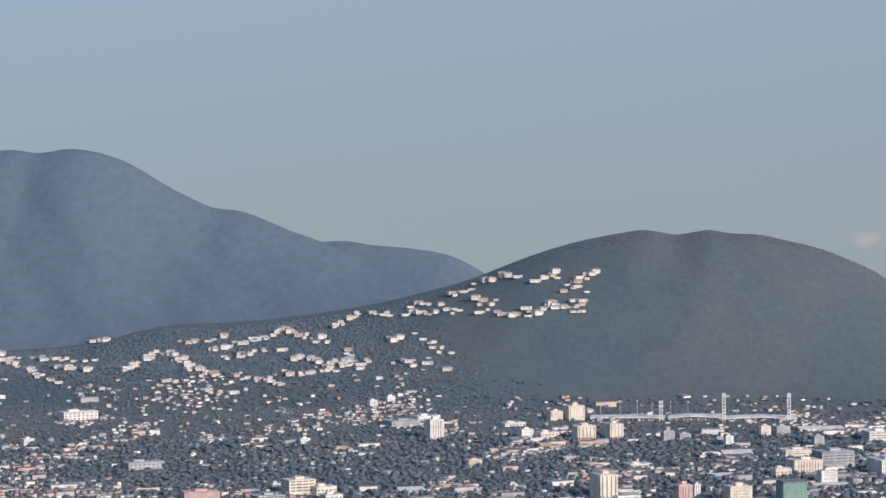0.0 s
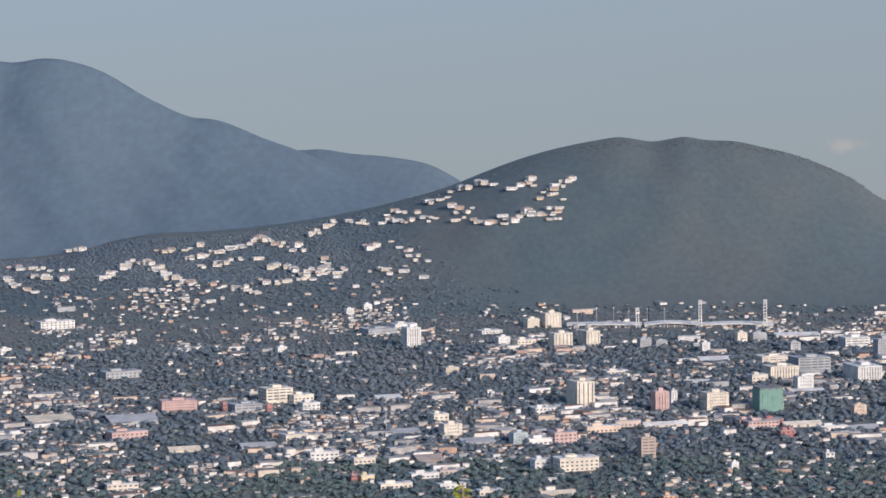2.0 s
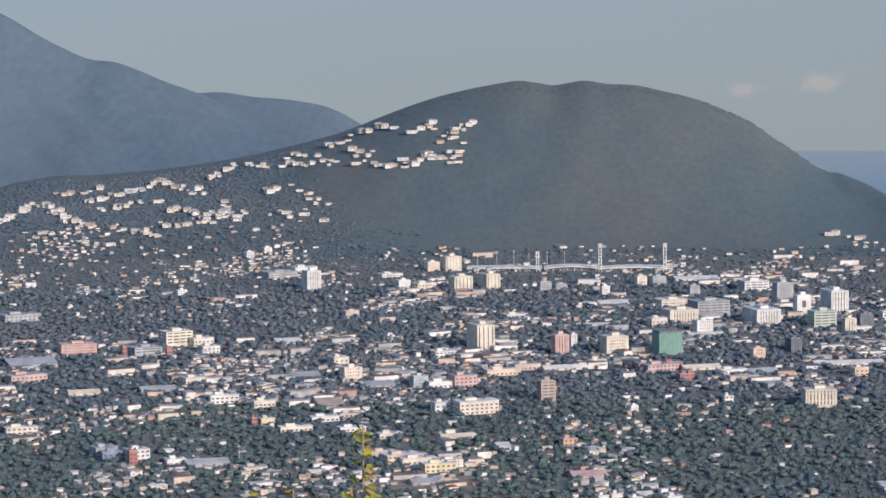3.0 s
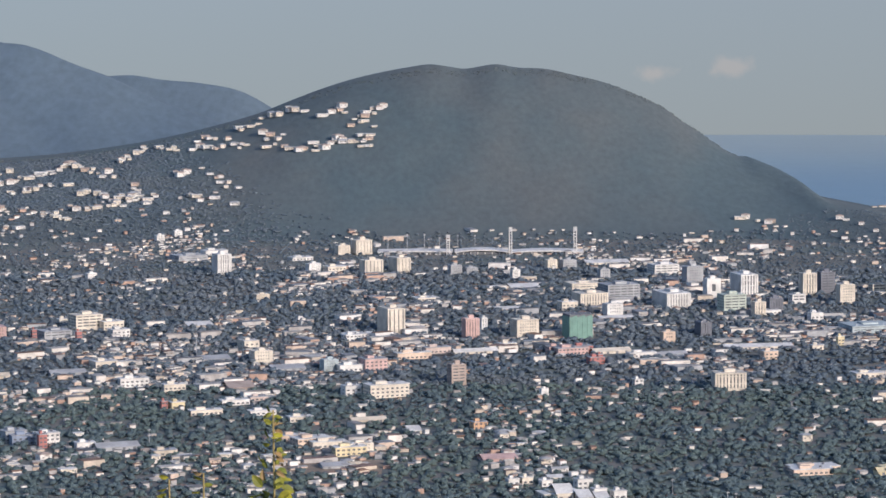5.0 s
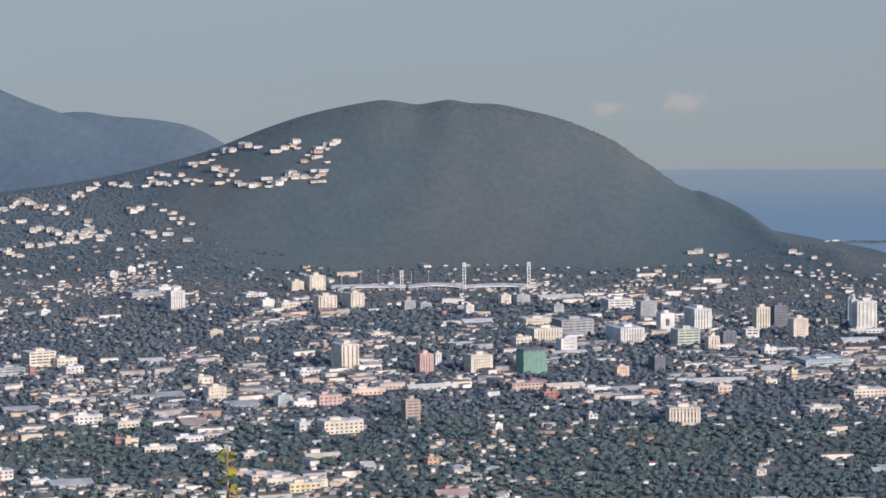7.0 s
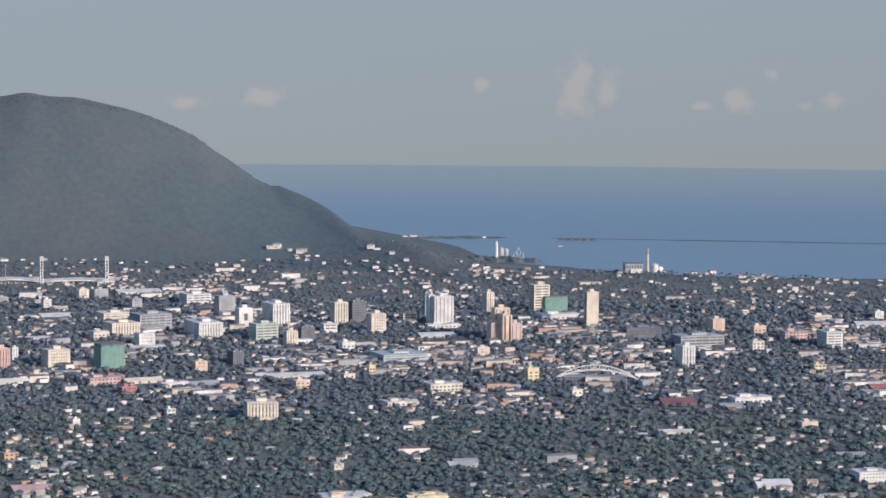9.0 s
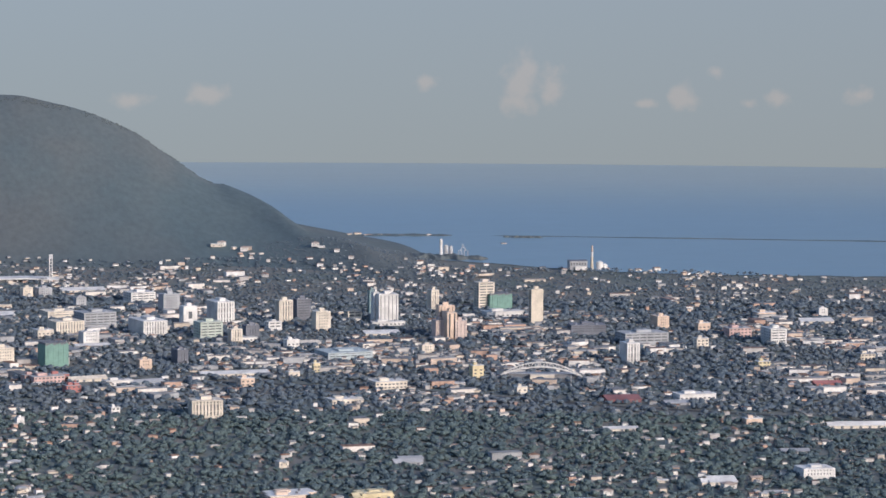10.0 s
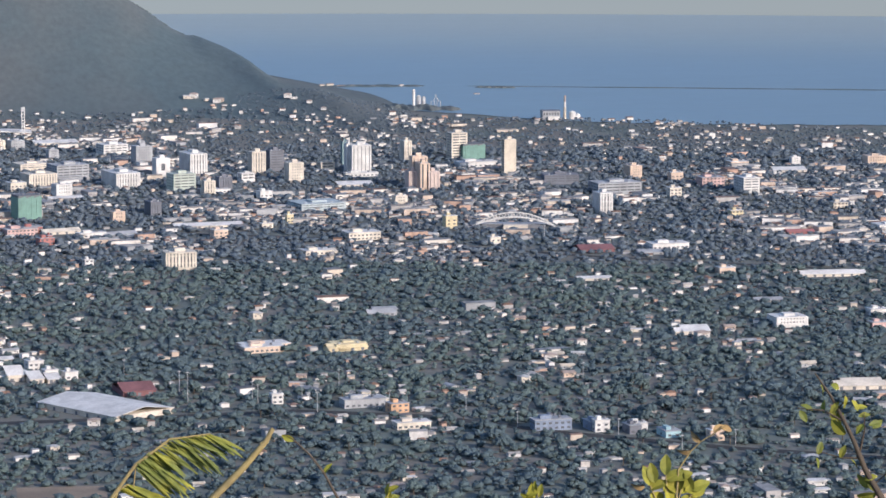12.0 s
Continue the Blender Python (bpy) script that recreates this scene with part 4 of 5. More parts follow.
        part("roof", gable(w, 4, 1.0 + 0.25 * (x % 5), 0.5, 0.2), paint("brown"), root)


harbour_works()


# ---- houses ----
def house_kind(w, d, h, wall, roof, hipped, label):
    root = new("house")
    tagged(root, label, "house", "houses of the plain")
    part("wall", box(-w / 2, w / 2, -d / 2, d / 2, 0, h), paint(wall), root)
    if hipped == 2:
        part("roof", box(-w / 2 - 0.4, w / 2 + 0.4, -d / 2 - 0.4, d / 2 + 0.4, h, h + 0.3, 0.05), paint(roof), root)
    else:
        part("roof", (hip if hipped else gable)(w, d, h - 0.02, d * 0.2), paint(roof), root)
    windows_along(root, w, d, h * 0.55, 0, 2)
    part("door", box(w * 0.36, w * 0.36 + 0.9, -d / 2 - 0.05, -d / 2 + 0.1, 0, 2.0), M_DARK, root)
    part("porch", box(-w * 0.1, w * 0.3, -d / 2 - 1.6, -d / 2, h * 0.86, h * 0.93), paint(roof), root)
    return root


HOUSES = [
    house_kind(10, 7, 3.0, "white", "grey", 1, "white house with a grey hipped roof"),
    house_kind(12, 7, 3.0, "cream", "white", 2, "cream house with a flat white roof"),
    house_kind(9, 6, 3.0, "peach", "brown", 0, "peach house with a brown gabled roof"),
    house_kind(13, 8, 3.4, "white", "white", 2, "white flat-roofed house among trees"),
    house_kind(8, 7, 4.8, "cream", "grey", 1, "cream two-storey house with a grey roof"),
    house_kind(11, 6, 2.9, "grey", "tan", 0, "grey house with a tan sheet roof"),
    house_kind(10, 8, 5.0, "white", "brown", 1, "white two-storey house with a brown roof"),
    house_kind(15, 6, 2.9, "white", "grey", 0, "long white house with a grey sheet roof"),
]
FIRST = [True] * len(HOUSES)


def put_house(kind, x, y, rot, scale=1.0, group=""):
    z = lie(x, y) - 0.1
    m = pose(x, y, z, 0, 0, rot)
    if FIRST[kind] and not group:
        FIRST[kind] = False
        ob = HOUSES[kind]
        ob.matrix_basis = m
    else:
        ob = copy_thing(HOUSES[kind], m)
    ob.scale = (scale, scale, scale)
    if group:
        ob.name = "hillside_villa"
        tagged(ob, ob["label"].replace("house", "villa") + " on the hillside", "villa", group)
    take(x, y, 4)
    return ob


rnd = random.Random(7)


def terrace(x0, y0, x1, y1, n):
    """A row of houses along a hillside road."""
    n = round(n * 1.2)
    for i in range(n):
        u = (i + 0.5 + rnd.uniform(-0.3, 0.3)) / n
        x, y = x0 + (x1 - x0) * u + rnd.uniform(-6, 6), y0 + (y1 - y0) * u + rnd.uniform(-12, 12)
        put_house(rnd.choice((0, 1, 3, 4, 6, 4, 6, 2, 1)), x, y, 15 - math.degrees(math.atan2(x, y)) + rnd.uniform(-18, 18), 0.5 + 0.55 * rnd.random() ** 1.5, "houses on the hillside")


terrace(-375, 3962, -327, 3913, 6)
terrace(-321, 3949, -273, 3916, 5)
terrace(-317, 3902, -250, 3860, 8)
terrace(-276, 3956, -252, 3958, 4)
terrace(-246, 3974, -221, 3969, 4)
terrace(-221, 3981, -178, 3895, 6)
terrace(-167, 3909, -148, 3903, 4)
terrace(-145, 3862, -124, 3839, 4)
terrace(-137, 3874, -104, 3886, 7)
terrace(-248, 3890, -215, 3860, 5)
terrace(-182, 3809, -116, 3801, 12)
terrace(-234, 3834, -169, 3778, 10)
terrace(-140, 3794, -116, 3782, 4)
terrace(-336, 3787, -303, 3788, 4)
terrace(-293, 3770, -256, 3698, 6)
terrace(-308, 3691, -276, 3644, 3)
terrace(-262, 3638, -252, 3632, 1)
terrace(-373, 3765, -343, 3683, 6)
terrace(-383, 3672, -354, 3717, 7)
terrace(-460, 3930, -397, 3798, 10)
terrace(-521, 3817, -456, 3900, 14)
terrace(-597, 3714, -579, 3835, 10)
terrace(-684, 3793, -639, 3722, 6)
terrace(-578, 3824, -492, 3654, 18)
terrace(-554, 3621, -502, 3673, 9)
terrace(-474, 3654, -414, 3592, 8)
terrace(-497, 3587, -466, 3554, 4)
terrace(-423, 3735, -340, 3661, 11)
terrace(-397, 3875, -380, 3979, 6)
terrace(-790, 4351, -664, 3989, 8)
terrace(-795, 3997, -660, 3643, 16)
terrace(-762, 3790, -718, 3678, 3)
terrace(-503, 3763, -446, 3795, 8)
terrace(-414, 3640, -362, 3663, 7)
terrace(-561, 3879, -520, 3897, 6)
terrace(-750, 3924, -642, 3802, 9)
terrace(249, 3586, 286, 3565, 4)
terrace(348, 3561, 376, 3462, 3)


def built_up(x, y):
    """How thickly houses stand: town, suburb or woodland."""
    az = math.degrees(math.atan2(x, y))
    r = math.hypot(x, y)
    v = noise.noise(Vector((x / 70, y / 170, 0.3))) + 0.5 * noise.noise(Vector((x / 24, y / 70, 4.1)))
    v = min(1.0, max(0.0, 0.48 + 1.25 * v))
    town = 1 / (1 + math.exp(-(r - 2560) / 40))
    if az < 0.5:
        town = max(town, (0.5 if az < -4 else 0.7) / (1 + math.exp(-(r - 2050) / 60)) * (1 if az < -0.8 else 0.6))
    if r > 3230:
        town *= 0.25 if az < 3 and r < 3380 else 0.05
    if az < -3 and r > 2700:
        town *= 0.55
    if az < -5:
        town *= 0.7
    if az > 4 and r > 3060:
        town *= 0.12
    wood = math.exp(-(((az - 3.4) / 4.2) ** 2 + ((r - 2360) / 170) ** 2))
    return max(0.03, (0.18 + 0.50 * town) * (0.06 + 1.5 * v**3) * (1 - 0.6 * wood))


def in_sea(x, y):
    return x > 300 and y > 3290 + max(0, (900 - x)) * 0.42 or (y > 3560 and x > 380)


def scatter_houses():
    singles, rest = 0, []
    for _ in range(78000):
        az, r = radians(rnd.uniform(-12.5, 16.5)), math.sqrt(rnd.uniform(1500**2, 3700**2))
        x, y = r * math.sin(az), round(r * math.cos(az) / 11) * 11 + rnd.uniform(-3.6, 3.6)
        if rnd.random() > built_up(x, y) or not free(x, y) or in_sea(x, y):
            continue
        hh = lie(x, y)
        if hh > (45 if x < -260 else 6) or (hh > 6 and rnd.random() < 0.35):
            continue
        rot = 22 - math.degrees(az) + rnd.choice((0, 0, 0, 0, 0, 90, -12, -20)) + rnd.uniform(-8, 8)
        if singles < 120 and 1500 < r < 2250 and rnd.random() < 0.5:
            singles += 1
            put_house(rnd.randrange(len(HOUSES)), x, y, rot, rnd.uniform(0.5, 0.85))
        else:
            take(x, y, 1.6)
            rest.append((x, y, radians(rot)))
    return rest


def house_stuff(spots):
    """The many small houses of the plain, walls in one sheet of geometry and roofs in another."""
    wv, wf, rv, rf = [], [], [], []
    for x, y, a in spots:
        big = rnd.random() < (0.09 if 2560 < math.hypot(x, y) < 3250 else 0.03)
        w, d, h = 2.6 + 4.4 * rnd.random() ** 1.7, rnd.uniform(3.0, 5.0), rnd.choice((1.1, 1.3, 1.4, 1.6, 2.0, 2.8))
        if big:
            w, d, h = rnd.uniform(9, 22), rnd.uniform(6, 10), rnd.choice((2.2, 2.8, 3.6, 4.6))
        c, s = math.cos(a), math.sin(a)
        z = lie(x, y) - 0.1

        def at(px, py, pz):
            return (x + c * px - s * py, y + s * px + c * py, z + pz)
        k = len(wv)
        wv += [at(px, py, pz) for pz in (0, h) for px, py in ((-w / 2, -d / 2), (w / 2, -d / 2), (w / 2, d / 2), (-w / 2, d / 2))]
        wf += [(k, k + 1, k + 5, k + 4), (k + 1, k + 2, k + 6, k + 5), (k + 2, k + 3, k + 7, k + 6), (k + 3, k, k + 4, k + 7), (k + 4, k + 5, k + 6, k + 7)]
        k = len(rv)
        o, t = 0.2, 0.14
        ring = ((-w / 2 - o, -d / 2 - o), (w / 2 + o, -d / 2 - o), (w / 2 + o, d / 2 + o), (-w / 2 - o, d / 2 + o))
        rise = 0.05 if big or rnd.random() < 0.3 else d * rnd.uniform(0.12, 0.22)
        rx = w / 2 + o if rnd.random() < 0.5 else max(0.2, w / 2 - d / 2)
        rv += [at(*p, h + 0.02) for p in ring] + [at(*p, h + t) for p in ring] + [at(-rx, 0, h + t + rise), at(rx, 0, h + t + rise)]
        rf += [(k + 3, k + 2, k + 1, k)] + [(k + i, k + (i + 1) % 4, k + 4 + (i + 1) % 4, k + 4 + i) for i in range(4)]
        rf += [(k + 4, k + 5, k + 9, k + 8), (k + 6, k + 7, k + 8, k + 9), (k + 5, k + 6, k + 9), (k + 7, k + 4, k + 8)]
    root = new("suburb_houses")
    tagged(root, "thousands of small pale houses spread over the plain", "houses", kind="stuff")
    for nm, v, f, m in (("walls", wv, wf, M_WALLS), ("roofs", rv, rf, M_ROOFS)):
        ob = mesh_object(nm, v, f, m)
        ob.parent = root
        tagged(ob, kind="stuff")


SPOTS = scatter_houses()
house_stuff(SPOTS)

# ---- trees ----
ICO = bmesh.new()
bmesh.ops.create_icosphere(ICO, subdivisions=1, radius=1)
ICO_V = np.array([v.co[:] for v in ICO.verts])
ICO_F = np.array([[v.index for v in f.verts] for f in ICO.faces])
ICO.free()
OCT_V = np.array([(1, 0, 0), (-1, 0, 0), (0, 1, 0), (0, -1, 0), (0, 0, 1), (0, 0, -1)], float)
OCT_F = np.array([(0, 2, 4), (2, 1, 4), (1, 3, 4), (3, 0, 4), (2, 0, 5), (1, 2, 5), (3, 1, 5), (0, 3, 5)])
gen = np.random.default_rng(5)


def clumps(centres, radii, squash=0.85, rough=0.5, small=False):
    """Rough leafy clumps as one array of corners and one of faces; small ones have fewer faces."""
    n, base_v, base_f = len(centres), OCT_V if small else ICO_V, OCT_F if small else ICO_F
    jit = 1 + gen.uniform(-rough, rough, (n, len(base_v), 1))
    turn = gen.uniform(0, 6.28, n)
    c, s = np.cos(turn), np.sin(turn)
    v = base_v[None] * jit * radii[:, None, None]
    v = np.stack([c[:, None] * v[..., 0] - s[:, None] * v[..., 1], s[:, None] * v[..., 0] + c[:, None] * v[..., 1], v[..., 2] * squash], -1) + centres[:, None]
    f = base_f[None] + (np.arange(n) * len(base_v))[:, None, None]
    return v.reshape(-1, 3), f.reshape(-1, 3)


def big_mesh(name, v, f, mat, smooth=False):
    me = bpy.data.meshes.new(name)
    me.vertices.add(len(v))
    me.vertices.foreach_set("co", v.astype(np.float32).ravel())
    me.loops.add(f.size)
    me.loops.foreach_set("vertex_index", f.astype(np.int32).ravel())
    me.polygons.add(len(f))
    me.polygons.foreach_set("loop_start", np.arange(0, f.size, 3, dtype=np.int32))
    if smooth:
        me.polygons.foreach_set("use_smooth", np.ones(len(f), dtype=bool))
    me.update(calc_edges=True)
    me.validate()
    me.materials.append(mat)
    return new(name, me)


def tree_kind(height, spread, lumps):
    """A tree: tapered trunk with limbs, and a crown of many small clumps."""
    root = new("tree")
    tagged(root, "broad dark green tree on the plain", "tree", "trees of the plain")
    bm = bmesh.new()
    tips = []
    bmesh.ops.create_cone(bm, cap_ends=True, segments=7, radius1=0.32, radius2=0.18, depth=height * 0.5, matrix=Matrix.Translation((0, 0, height * 0.25)))
    for k in range(4):
        a = k * 1.57 + gen.uniform(-0.4, 0.4)
        p, q = Vector((0, 0, height * 0.42)), Vector((math.cos(a) * spread * 0.3, math.sin(a) * spread * 0.3, height * 0.7))
        tips.append(q)
        bmesh.ops.create_cone(bm, cap_ends=True, segments=5, radius1=0.14, radius2=0.05, depth=(q - p).length, matrix=Matrix.Translation((p + q) / 2) @ (q - p).to_track_quat("Z", "Y").to_matrix().to_4x4())
    part("trunk", bm, M_BARK, root)
    a, r = gen.uniform(0, 6.28, lumps), np.sqrt(gen.uniform(0, 1, lumps)) * spread * 0.42
    z = height * (0.55 + 0.38 * (1 - (r / (spread * 0.45)) ** 2) * gen.uniform(0.4, 1.0, lumps))
    v, f = clumps(np.stack([r * np.cos(a), r * np.sin(a), z], -1), gen.uniform(0.10, 0.19, lumps) * spread)
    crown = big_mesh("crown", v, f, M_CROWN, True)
    crown.parent = root
    return root


TREES = [tree_kind(6.0, 7.5, 34), tree_kind(7.5, 8.5, 40), tree_kind(5.0, 5.5, 26), tree_kind(8.5, 7.0, 36)]


def woods():
    """Crowns between the houses: the nearest as single trees, the rest as one wood."""
    singles, used = 0, [False] * len(TREES)
    near_c, near_r, near_lc, near_lr, far_c, far_r, far_lc, far_lr = ([] for _ in range(8))
    for _ in range(125000):
        az, r = radians(gen.uniform(-12.8, 16.8)), math.sqrt(gen.uniform(1450**2, 3800**2))
        x, y = r * math.sin(az), r * math.cos(az)
        if not free(x, y) or in_sea(x, y) or (-125 < x < -61 and 2079 < y < 2133) or (35 < x < 79 and 1659 < y < 1691):
            continue
        z = lie(x, y)
        if z > 16 or z > 4 and gen.uniform() > 0.75 * min(1, max(0, (-130 - x) / 160)) * min(1, max(0, (88 - z) / 30)) or (r > 3300 and gen.uniform() < 0.4):
            continue
        if gen.uniform() < 0.05 * (r > 2450):
            continue
        if singles < 200 and 1600 < r < 2000 and gen.uniform() < 0.08:
            k = int(gen.integers(len(TREES)))
            m = pose(x, y, z - 0.1, 0, 0, float(gen.uniform(0, 360)))
            if used[k]:
                copy_thing(TREES[k], m)
            else:
                TREES[k].matrix_basis, used[k] = m, True
            singles += 1
            take(x, y, 3)
            continue
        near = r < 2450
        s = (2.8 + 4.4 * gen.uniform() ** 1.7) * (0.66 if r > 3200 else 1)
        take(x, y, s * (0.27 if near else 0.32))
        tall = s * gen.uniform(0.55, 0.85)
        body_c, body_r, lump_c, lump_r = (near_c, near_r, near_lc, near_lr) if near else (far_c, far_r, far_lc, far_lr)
        body_c.append((x, y, z + tall * 0.42))
        body_r.append(s * 0.46)
        for _ in range(6 if near else 2):
            a, q = gen.uniform(0, 6.28), s * 0.46 * math.sqrt(gen.uniform())
            lump_c.append((x + q * math.cos(a), y + q * math.sin(a), z + tall * 0.42 + s * (0.16 + 0.1 * gen.uniform() - 0.28 * (q / s))))
            lump_r.append(s * gen.uniform(0.10, 0.21))
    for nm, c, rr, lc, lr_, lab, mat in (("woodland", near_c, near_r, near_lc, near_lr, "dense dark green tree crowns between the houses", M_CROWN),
                                         ("town_trees", far_c, far_r, far_lc, far_lr, "tree crowns between the town buildings, blued for haze", M_TOWNTREE)):
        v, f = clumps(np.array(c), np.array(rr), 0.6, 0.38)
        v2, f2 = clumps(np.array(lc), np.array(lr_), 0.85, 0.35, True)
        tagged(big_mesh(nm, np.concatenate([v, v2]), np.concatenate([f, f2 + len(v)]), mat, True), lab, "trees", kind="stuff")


woods()


def scrub(name, n, x0, x1, y0, y1, height, low, mat, label, high=400, size=1.0, flat=0.4):
    """Low rounded scrub over a hillside."""
    c, rr = [], []
    while len(c) < n:
        x, y = gen.uniform(x0, x1), gen.uniform(y0, y1)
        z = float(height(x, y))
        if z < low or z > high + gen.uniform(-28, 22) or not free(x, y):
            continue
        z = lie(x, y)
        s = gen.uniform(0.7, 1.6) * size
        c.append((x, y, z - 0.05 * s))
        rr.append(s)
    v, f = clumps(np.array(c), np.array(rr), flat, 0.35)
    tagged(big_mesh(name, v, f, mat, True), label, "scrub", kind="stuff")


scrub("ridge_scrub", 1100, -750, 330, 3985, 4012, hill_height, 8, M_HILL, "dry green scrub along the hill crest, greyed for haze")
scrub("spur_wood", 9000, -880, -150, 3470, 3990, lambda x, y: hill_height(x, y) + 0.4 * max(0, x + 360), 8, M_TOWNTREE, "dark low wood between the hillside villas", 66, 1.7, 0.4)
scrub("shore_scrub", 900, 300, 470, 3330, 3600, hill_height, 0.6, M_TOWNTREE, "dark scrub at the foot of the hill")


# ---- plants beside the eye ----
def leaf_mesh(name, length, width, mat, fold=0.25, droop=0.15):
    """A pointed leaf blade with a midrib fold, along +x."""
    n, verts, faces = 7, [], []
    for i in range(n + 1):
        u = i / n
        w = width / 2 * math.sin(math.pi * min(1, u * 0.93 + 0.04)) ** 0.8
        z = -droop * length * u * u
        verts += [(length * u, -w, z + fold * w), (length * u, 0, z), (length * u, w, z + fold * w)]
    for i in range(n):
        for j in range(2):
            k = 3 * i + j
            faces.append((k, k + 3, k + 4, k + 1))
    me = bpy.data.meshes.new(name)
    me.from_pydata(verts, [], faces)
    me.materials.append(mat)
    return me


def stem(name, root, points, r0, r1, mat):
    """A bent tapered twig through (x, y, z) points, in the root's space."""
    cu = bpy.data.curves.new(name, "CURVE")
    cu.dimensions, cu.bevel_depth, cu.bevel_resolution = "3D", 1.0, 2
    sp = cu.splines.new("POLY")
    sp.points.add(len(points) - 1)
    base = root.matrix_basis.translation
    for i, p in enumerate(points):
        sp.points[i].co = (*(Vector(p) - base), 1)
        sp.points[i].radius = r0 + (r1 - r0) * i / (len(points) - 1)
    cu.materials.append(mat)
    tmp = new(name, cu)
    me = bpy.data.meshes.new_from_object(tmp.evaluated_get(bpy.context.evaluated_depsgraph_get()))
    bpy.data.objects.remove(tmp)
    ob = new(name, me)
    ob.parent = root
    return ob


LEAFLET = leaf_mesh("leaflet", 0.105, 0.0105, M_LEAF, 0.3, 0.1)
BROAD = leaf_mesh("leaf", 0.05, 0.03, M_LEAF, 0.35, 0.3)
SMALL = leaf_mesh("leaf", 0.034, 0.018, M_LEAF, 0.3, 0.2)
DRY = leaf_mesh("dry_leaf", 0.032, 0.018, M_DRYLEAF, 0.8, 0.6)
lr = random.Random(3)


def plant(name, x, y, label, category):
    root = new(name)
    root.matrix_basis = pose(x, y, float(near_slope(y)) - 0.05)
    return tagged(root, label, category)


def put_leaf(root, me, x, y, z, slant, spin=0.0, roll=0.0):
    """slant: degrees above the level, to the right; spin: turn about the upright."""
    base = root.matrix_basis.translation
    return piece(me.name.split(".")[0], me, root, Matrix.Translation(Vector((x, y, z)) - base) @ pose(0, 0, 0, 0, 0, spin) @ pose(0, 0, 0, 0, -slant, 0) @ pose(0, 0, 0, roll, 0, 0))


def frond(root, points, count, length_deg):
    """Leaflets hung along a bent rib."""
    for i in range(count):
        u = (i + 0.5) / count * (len(points) - 1)
        k = int(u)
        a, b = Vector(points[k]), Vector(points[k + 1])
        p = a + (b - a) * (u - k)
        put_leaf(root, LEAFLET, p.x, p.y + lr.uniform(-0.01, 0.01), p.z, length_deg + lr.uniform(-9, 9), lr.uniform(-20, 20), 55 + lr.uniform(-25, 25))


def flame_tree():
    root = plant("feathery_shrub", 0.45, 8.95, "feathery yellow-green shrub with long drooping leaflets", "shrub")
    rib = [(0.392, 8.991, 338.046), (0.430, 8.990, 338.159), (0.493, 8.986, 338.246), (0.579, 8.981, 338.309), (0.681, 8.974, 338.322)]
    stem("rib", root, [(0.45, 8.95, near_slope(8.95)), (0.40, 8.95, 337.2), *rib], 0.010, 0.0016, M_TWIG)
    frond(root, rib[2:], 34, -30)
    frond(root, [(0.487, 8.987, 338.240), (0.525, 8.985, 338.277), (0.643, 8.977, 338.290)], 28, -34)
    frond(root, [(0.490, 8.987, 338.231), (0.564, 8.982, 338.233)], 18, -38)
    low = [(0.406, 8.991, 338.046), (0.447, 8.989, 338.177), (0.471, 8.988, 338.194), (0.521, 8.985, 338.161)]
    stem("rib", root, low, 0.003, 0.0015, M_TWIG)
    frond(root, low[1:], 20, -22)
    stem("twig", root, [(0.493, 8.986, 338.246), (0.487, 8.987, 338.191), (0.492, 8.987, 338.045)], 0.0016, 0.0022, M_TWIG)


flame_tree()


def bare_stem():
    root = plant("bare_stem", 0.62, 8.97, "thick bare yellow-brown stem cut off at the tip", "stem")
    stem("shoot", root, [(0.62, 8.97, near_slope(8.97)), (0.620, 8.979, 338.043), (0.686, 8.974, 338.156), (0.763, 8.968, 338.233), (0.821, 8.963, 338.301), (0.838, 8.961, 338.334)], 0.014, 0.0058, M_TWIG)
    for q in ((0.765, 8.967, 338.237), (0.809, 8.964, 338.293)):
        stem("bud", root, [q, (q[0] + 0.012, q[1], q[2] + 0.012)], 0.006, 0.003, M_TWIG)
    root = plant("thin_twig", 1.02, 8.95, "thin brown twig with one green leaf", "twig")
    stem("shoot", root, [(1.02, 8.95, near_slope(8.95)), (1.063, 8.937, 338.040), (1.001, 8.944, 338.154), (0.967, 8.948, 338.218), (0.932, 8.952, 338.265), (0.892, 8.956, 338.303), (0.868, 8.958, 338.319)], 0.005, 0.0014, M_BARK)
    x, y, z = (0.966, 8.948, 338.215)
    put_leaf(root, SMALL, x, y, z, 60, 0, 30)
    x, y, z = (0.892, 8.956, 338.303)
    put_leaf(root, SMALL, x, y, z, 160, 0, 80)


bare_stem()


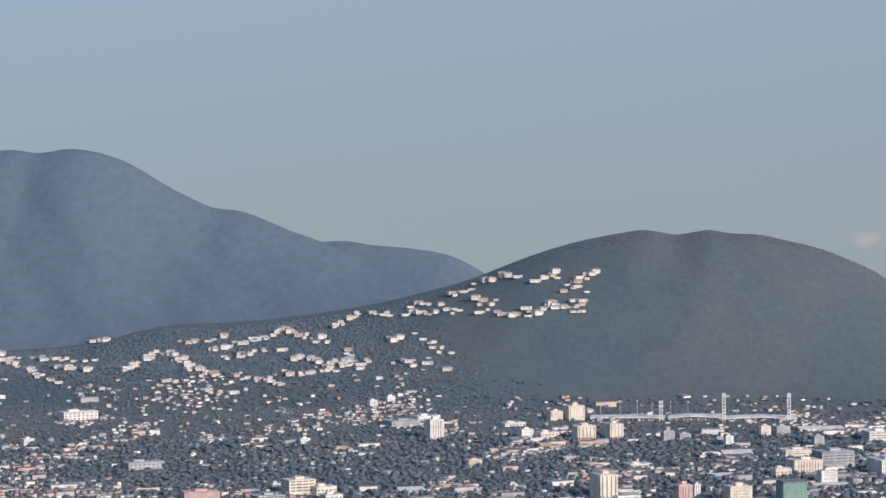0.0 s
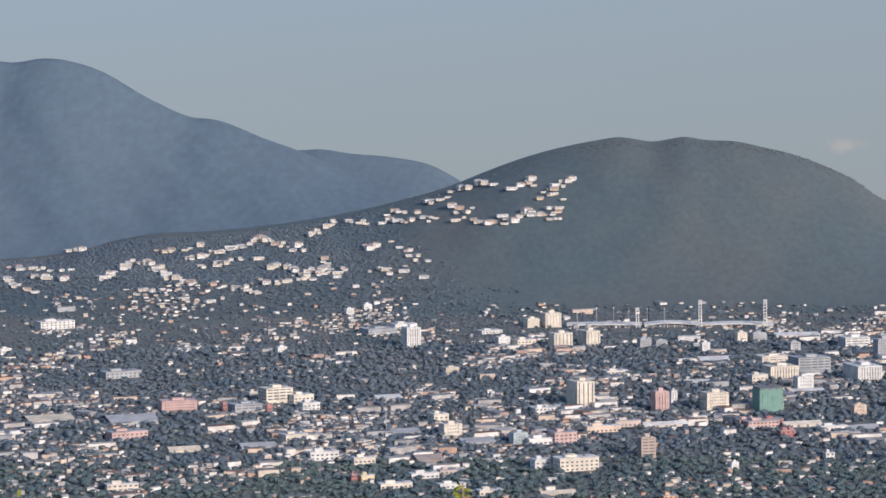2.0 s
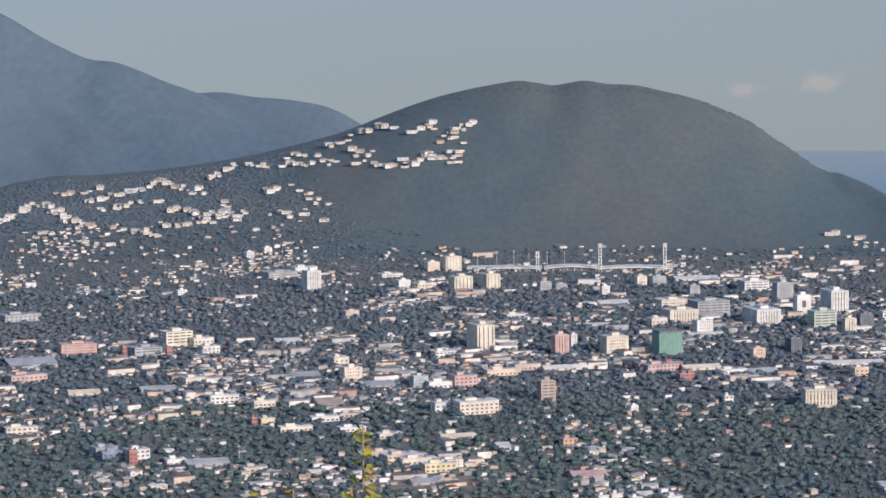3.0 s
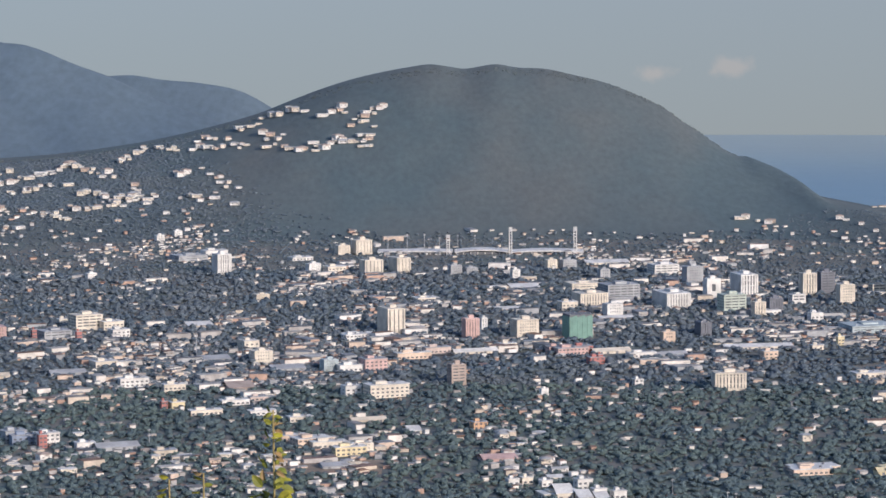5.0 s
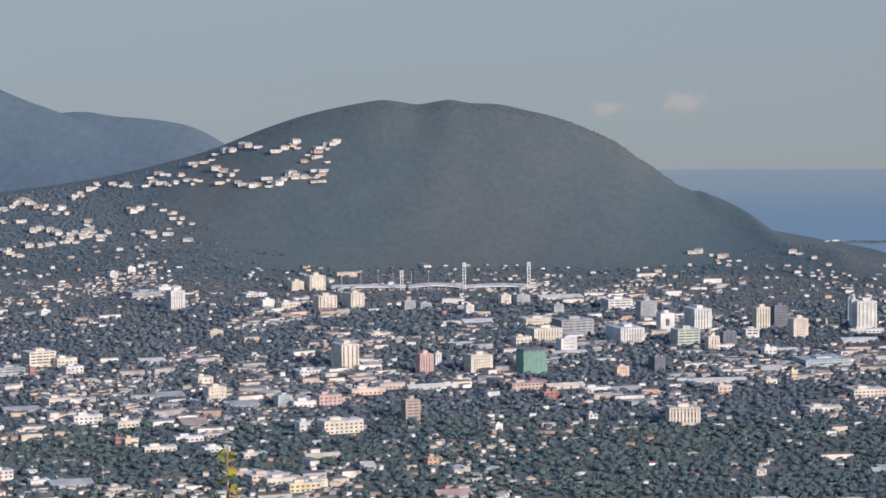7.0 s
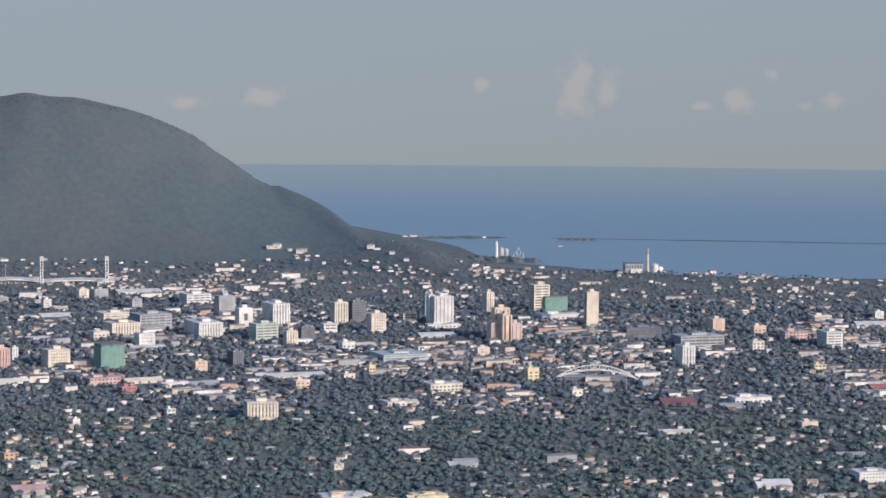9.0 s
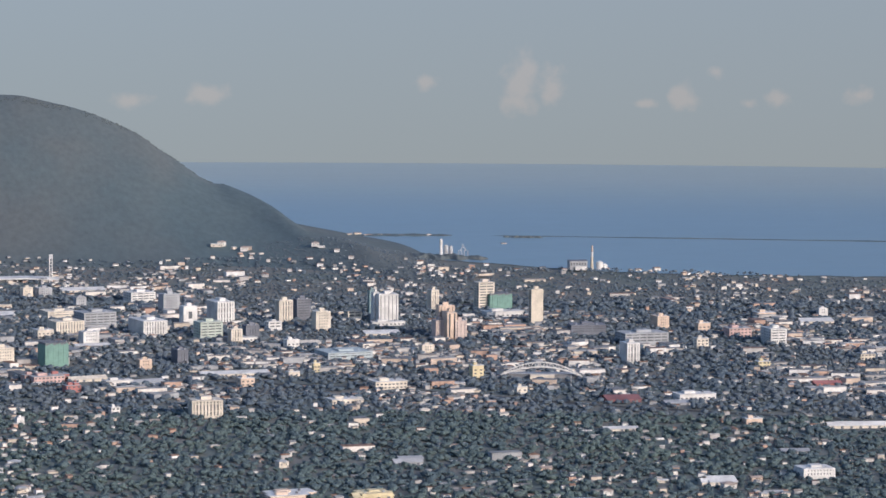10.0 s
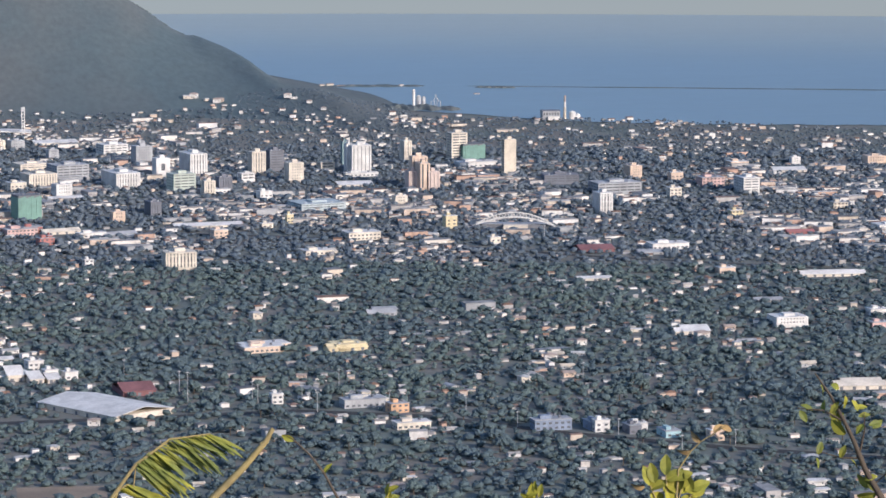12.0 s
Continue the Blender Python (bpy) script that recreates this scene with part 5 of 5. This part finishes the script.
def leafy_bush():
    root = plant("leafy_bush", 1.78, 8.8, "low bush with broad bright green leaves", "bush")
    for tip in ((1.784, 8.821, 338.191), (1.823, 8.813, 338.218), (1.861, 8.805, 338.183), (1.889, 8.799, 338.175)):
        stem("shoot", root, [(1.78, 8.8, near_slope(8.8)), (tip[0] * 0.4 + 1.78 * 0.6, 8.85, 337.6), (1.835, 8.811, 338.060), tip], 0.008, 0.0016, M_TWIG)
        for k in range(4):
            put_leaf(root, BROAD, tip[0], tip[1], tip[2] - 0.012 * k, (100 - 55 * k + lr.uniform(-20, 20)), lr.uniform(-25, 25), 60 + lr.uniform(-30, 30))
    for q in ((1.795, 8.819, 338.197), (1.840, 8.810, 338.209), (1.871, 8.803, 338.178), (1.819, 8.814, 338.174), (1.885, 8.800, 338.181)):
        put_leaf(root, BROAD, q[0], q[1], q[2], lr.uniform(-80, 110), lr.uniform(-30, 30), 70)
    stem("twig", root, [(1.848, 8.808, 338.134), (1.854, 8.807, 338.233), (1.884, 8.801, 338.280), (1.909, 8.795, 338.306), (1.968, 8.782, 338.345)], 0.003, 0.0012, M_TWIG)
    for q, s in (((1.909, 8.795, 338.306), 150), ((1.939, 8.789, 338.330), 40), ((1.957, 8.785, 338.339), 0), ((1.884, 8.801, 338.283), 200), ((1.770, 8.824, 338.188), 190)):
        put_leaf(root, DRY, *q, s, 0, 60)


leafy_bush()


def branch():
    root = plant("leafy_branch", 2.42, 8.72, "slender brown branch with scattered small green leaves", "shrub")
    main = [(2.409, 8.672, 338.060), (2.349, 8.688, 338.174), (2.310, 8.699, 338.243), (2.284, 8.705, 338.309), (2.253, 8.713, 338.374), (2.222, 8.721, 338.431), (2.185, 8.731, 338.485)]
    stem("limb", root, [(2.42, 8.72, near_slope(8.72)), *main], 0.011, 0.002, M_BARK)
    twigs = ([(2.259, 8.712, 338.363), (2.205, 8.726, 338.391), (2.143, 8.741, 338.395)], [(2.299, 8.702, 338.271), (2.255, 8.713, 338.270), (2.202, 8.726, 338.284)], [(2.242, 8.716, 338.397), (2.266, 8.710, 338.424)], [(2.296, 8.702, 338.280), (2.308, 8.699, 338.347), (2.305, 8.700, 338.390)],
             [(2.331, 8.693, 338.203), (2.378, 8.680, 338.248)], [(2.232, 8.719, 338.414), (2.211, 8.724, 338.446)])
    for tw in twigs:
        stem("twig", root, list(tw), 0.003, 0.0011, M_BARK)
        for p in tw[1:]:
            for k in range(2):
                put_leaf(root, SMALL, p[0] + lr.uniform(-0.02, 0.02), p[1] + lr.uniform(-0.03, 0.03), p[2] + lr.uniform(-0.015, 0.015), lr.uniform(-90, 120), lr.uniform(-40, 40), lr.uniform(0, 80))
    for q, s in (((2.226, 8.720, 338.371), 70), ((2.228, 8.720, 338.368), 30), ((2.239, 8.717, 338.371), -60), ((2.261, 8.711, 338.331), 140), ((2.288, 8.704, 338.332), 60), ((2.308, 8.699, 338.217), 20), ((2.331, 8.693, 338.200), 160), ((2.338, 8.691, 338.181), 200), ((2.317, 8.697, 338.205), -30)):
        put_leaf(root, BROAD if s > 130 else SMALL, *q, s, lr.uniform(-30, 30), 60)
    root = plant("sprig", 1.52, 8.9, "small green sprig with narrow leaves", "shrub")
    tip = (1.503, 8.874, 338.170)
    stem("shoot", root, [(1.52, 8.9, near_slope(8.9)), (1.518, 8.871, 338.041), tip], 0.005, 0.0012, M_TWIG)
    for k in range(7):
        put_leaf(root, SMALL, tip[0] + lr.uniform(-0.04, 0.03), tip[1], tip[2] + lr.uniform(-0.02, 0), lr.uniform(0, 180), lr.uniform(-30, 30), 50)
    root = plant("sprig", 1.14, 8.9, "small green sprig with narrow leaves", "shrub")
    tip = (1.125, 8.929, 338.168)
    stem("shoot", root, [(1.14, 8.9, near_slope(8.9)), (1.134, 8.928, 338.040), tip], 0.004, 0.001, M_TWIG)
    for k in range(6):
        put_leaf(root, SMALL, tip[0], tip[1], tip[2] - 0.01 * k, 90 + lr.uniform(-70, 70), lr.uniform(-30, 30), 50)


branch()


def flower_spike(x, y, tip, label, n, spread):
    """An upright stalk with whorls of small leaves that widen downwards, and a few dry blossoms."""
    root = plant("flower_spike", x, y, label, "flower")
    ground = float(near_slope(y))
    pts = [(x, y, ground)] + [(x + 0.012 * math.sin(k * 1.9), y, ground + (tip - ground) * (k / 8)) for k in range(1, 9)]
    stem("stalk", root, pts, 0.012, 0.003, M_TWIG)
    for i in range(n):
        u = (i / n) ** 0.8
        z = tip - 0.5 * u
        s = lr.choice((-1, 1))
        me = DRY if lr.random() < 0.22 and u < 0.6 else (SMALL if u < 0.5 else BROAD)
        put_leaf(root, me, x + s * spread * u * lr.uniform(0.1, 1.0), y + lr.uniform(-0.05, 0.05), z, (90 - s * lr.uniform(30, 120)), lr.uniform(-60, 60), lr.uniform(20, 80))


flower_spike(-0.725, 11.98, 338.26, "tall yellow-green flower spike with small dry blossoms", 76, 0.075)
flower_spike(-1.075, 11.96, 338.03, "short yellow-green flower spike beside a taller one", 40, 0.05)
flower_spike(-0.955, 11.9, 338.06, "short yellow-green flower spike beside a taller one", 40, 0.05)
flower_spike(-2.205, 11.8, 338.24, "yellow-green leafy shoot on the hillside", 60, 0.10)
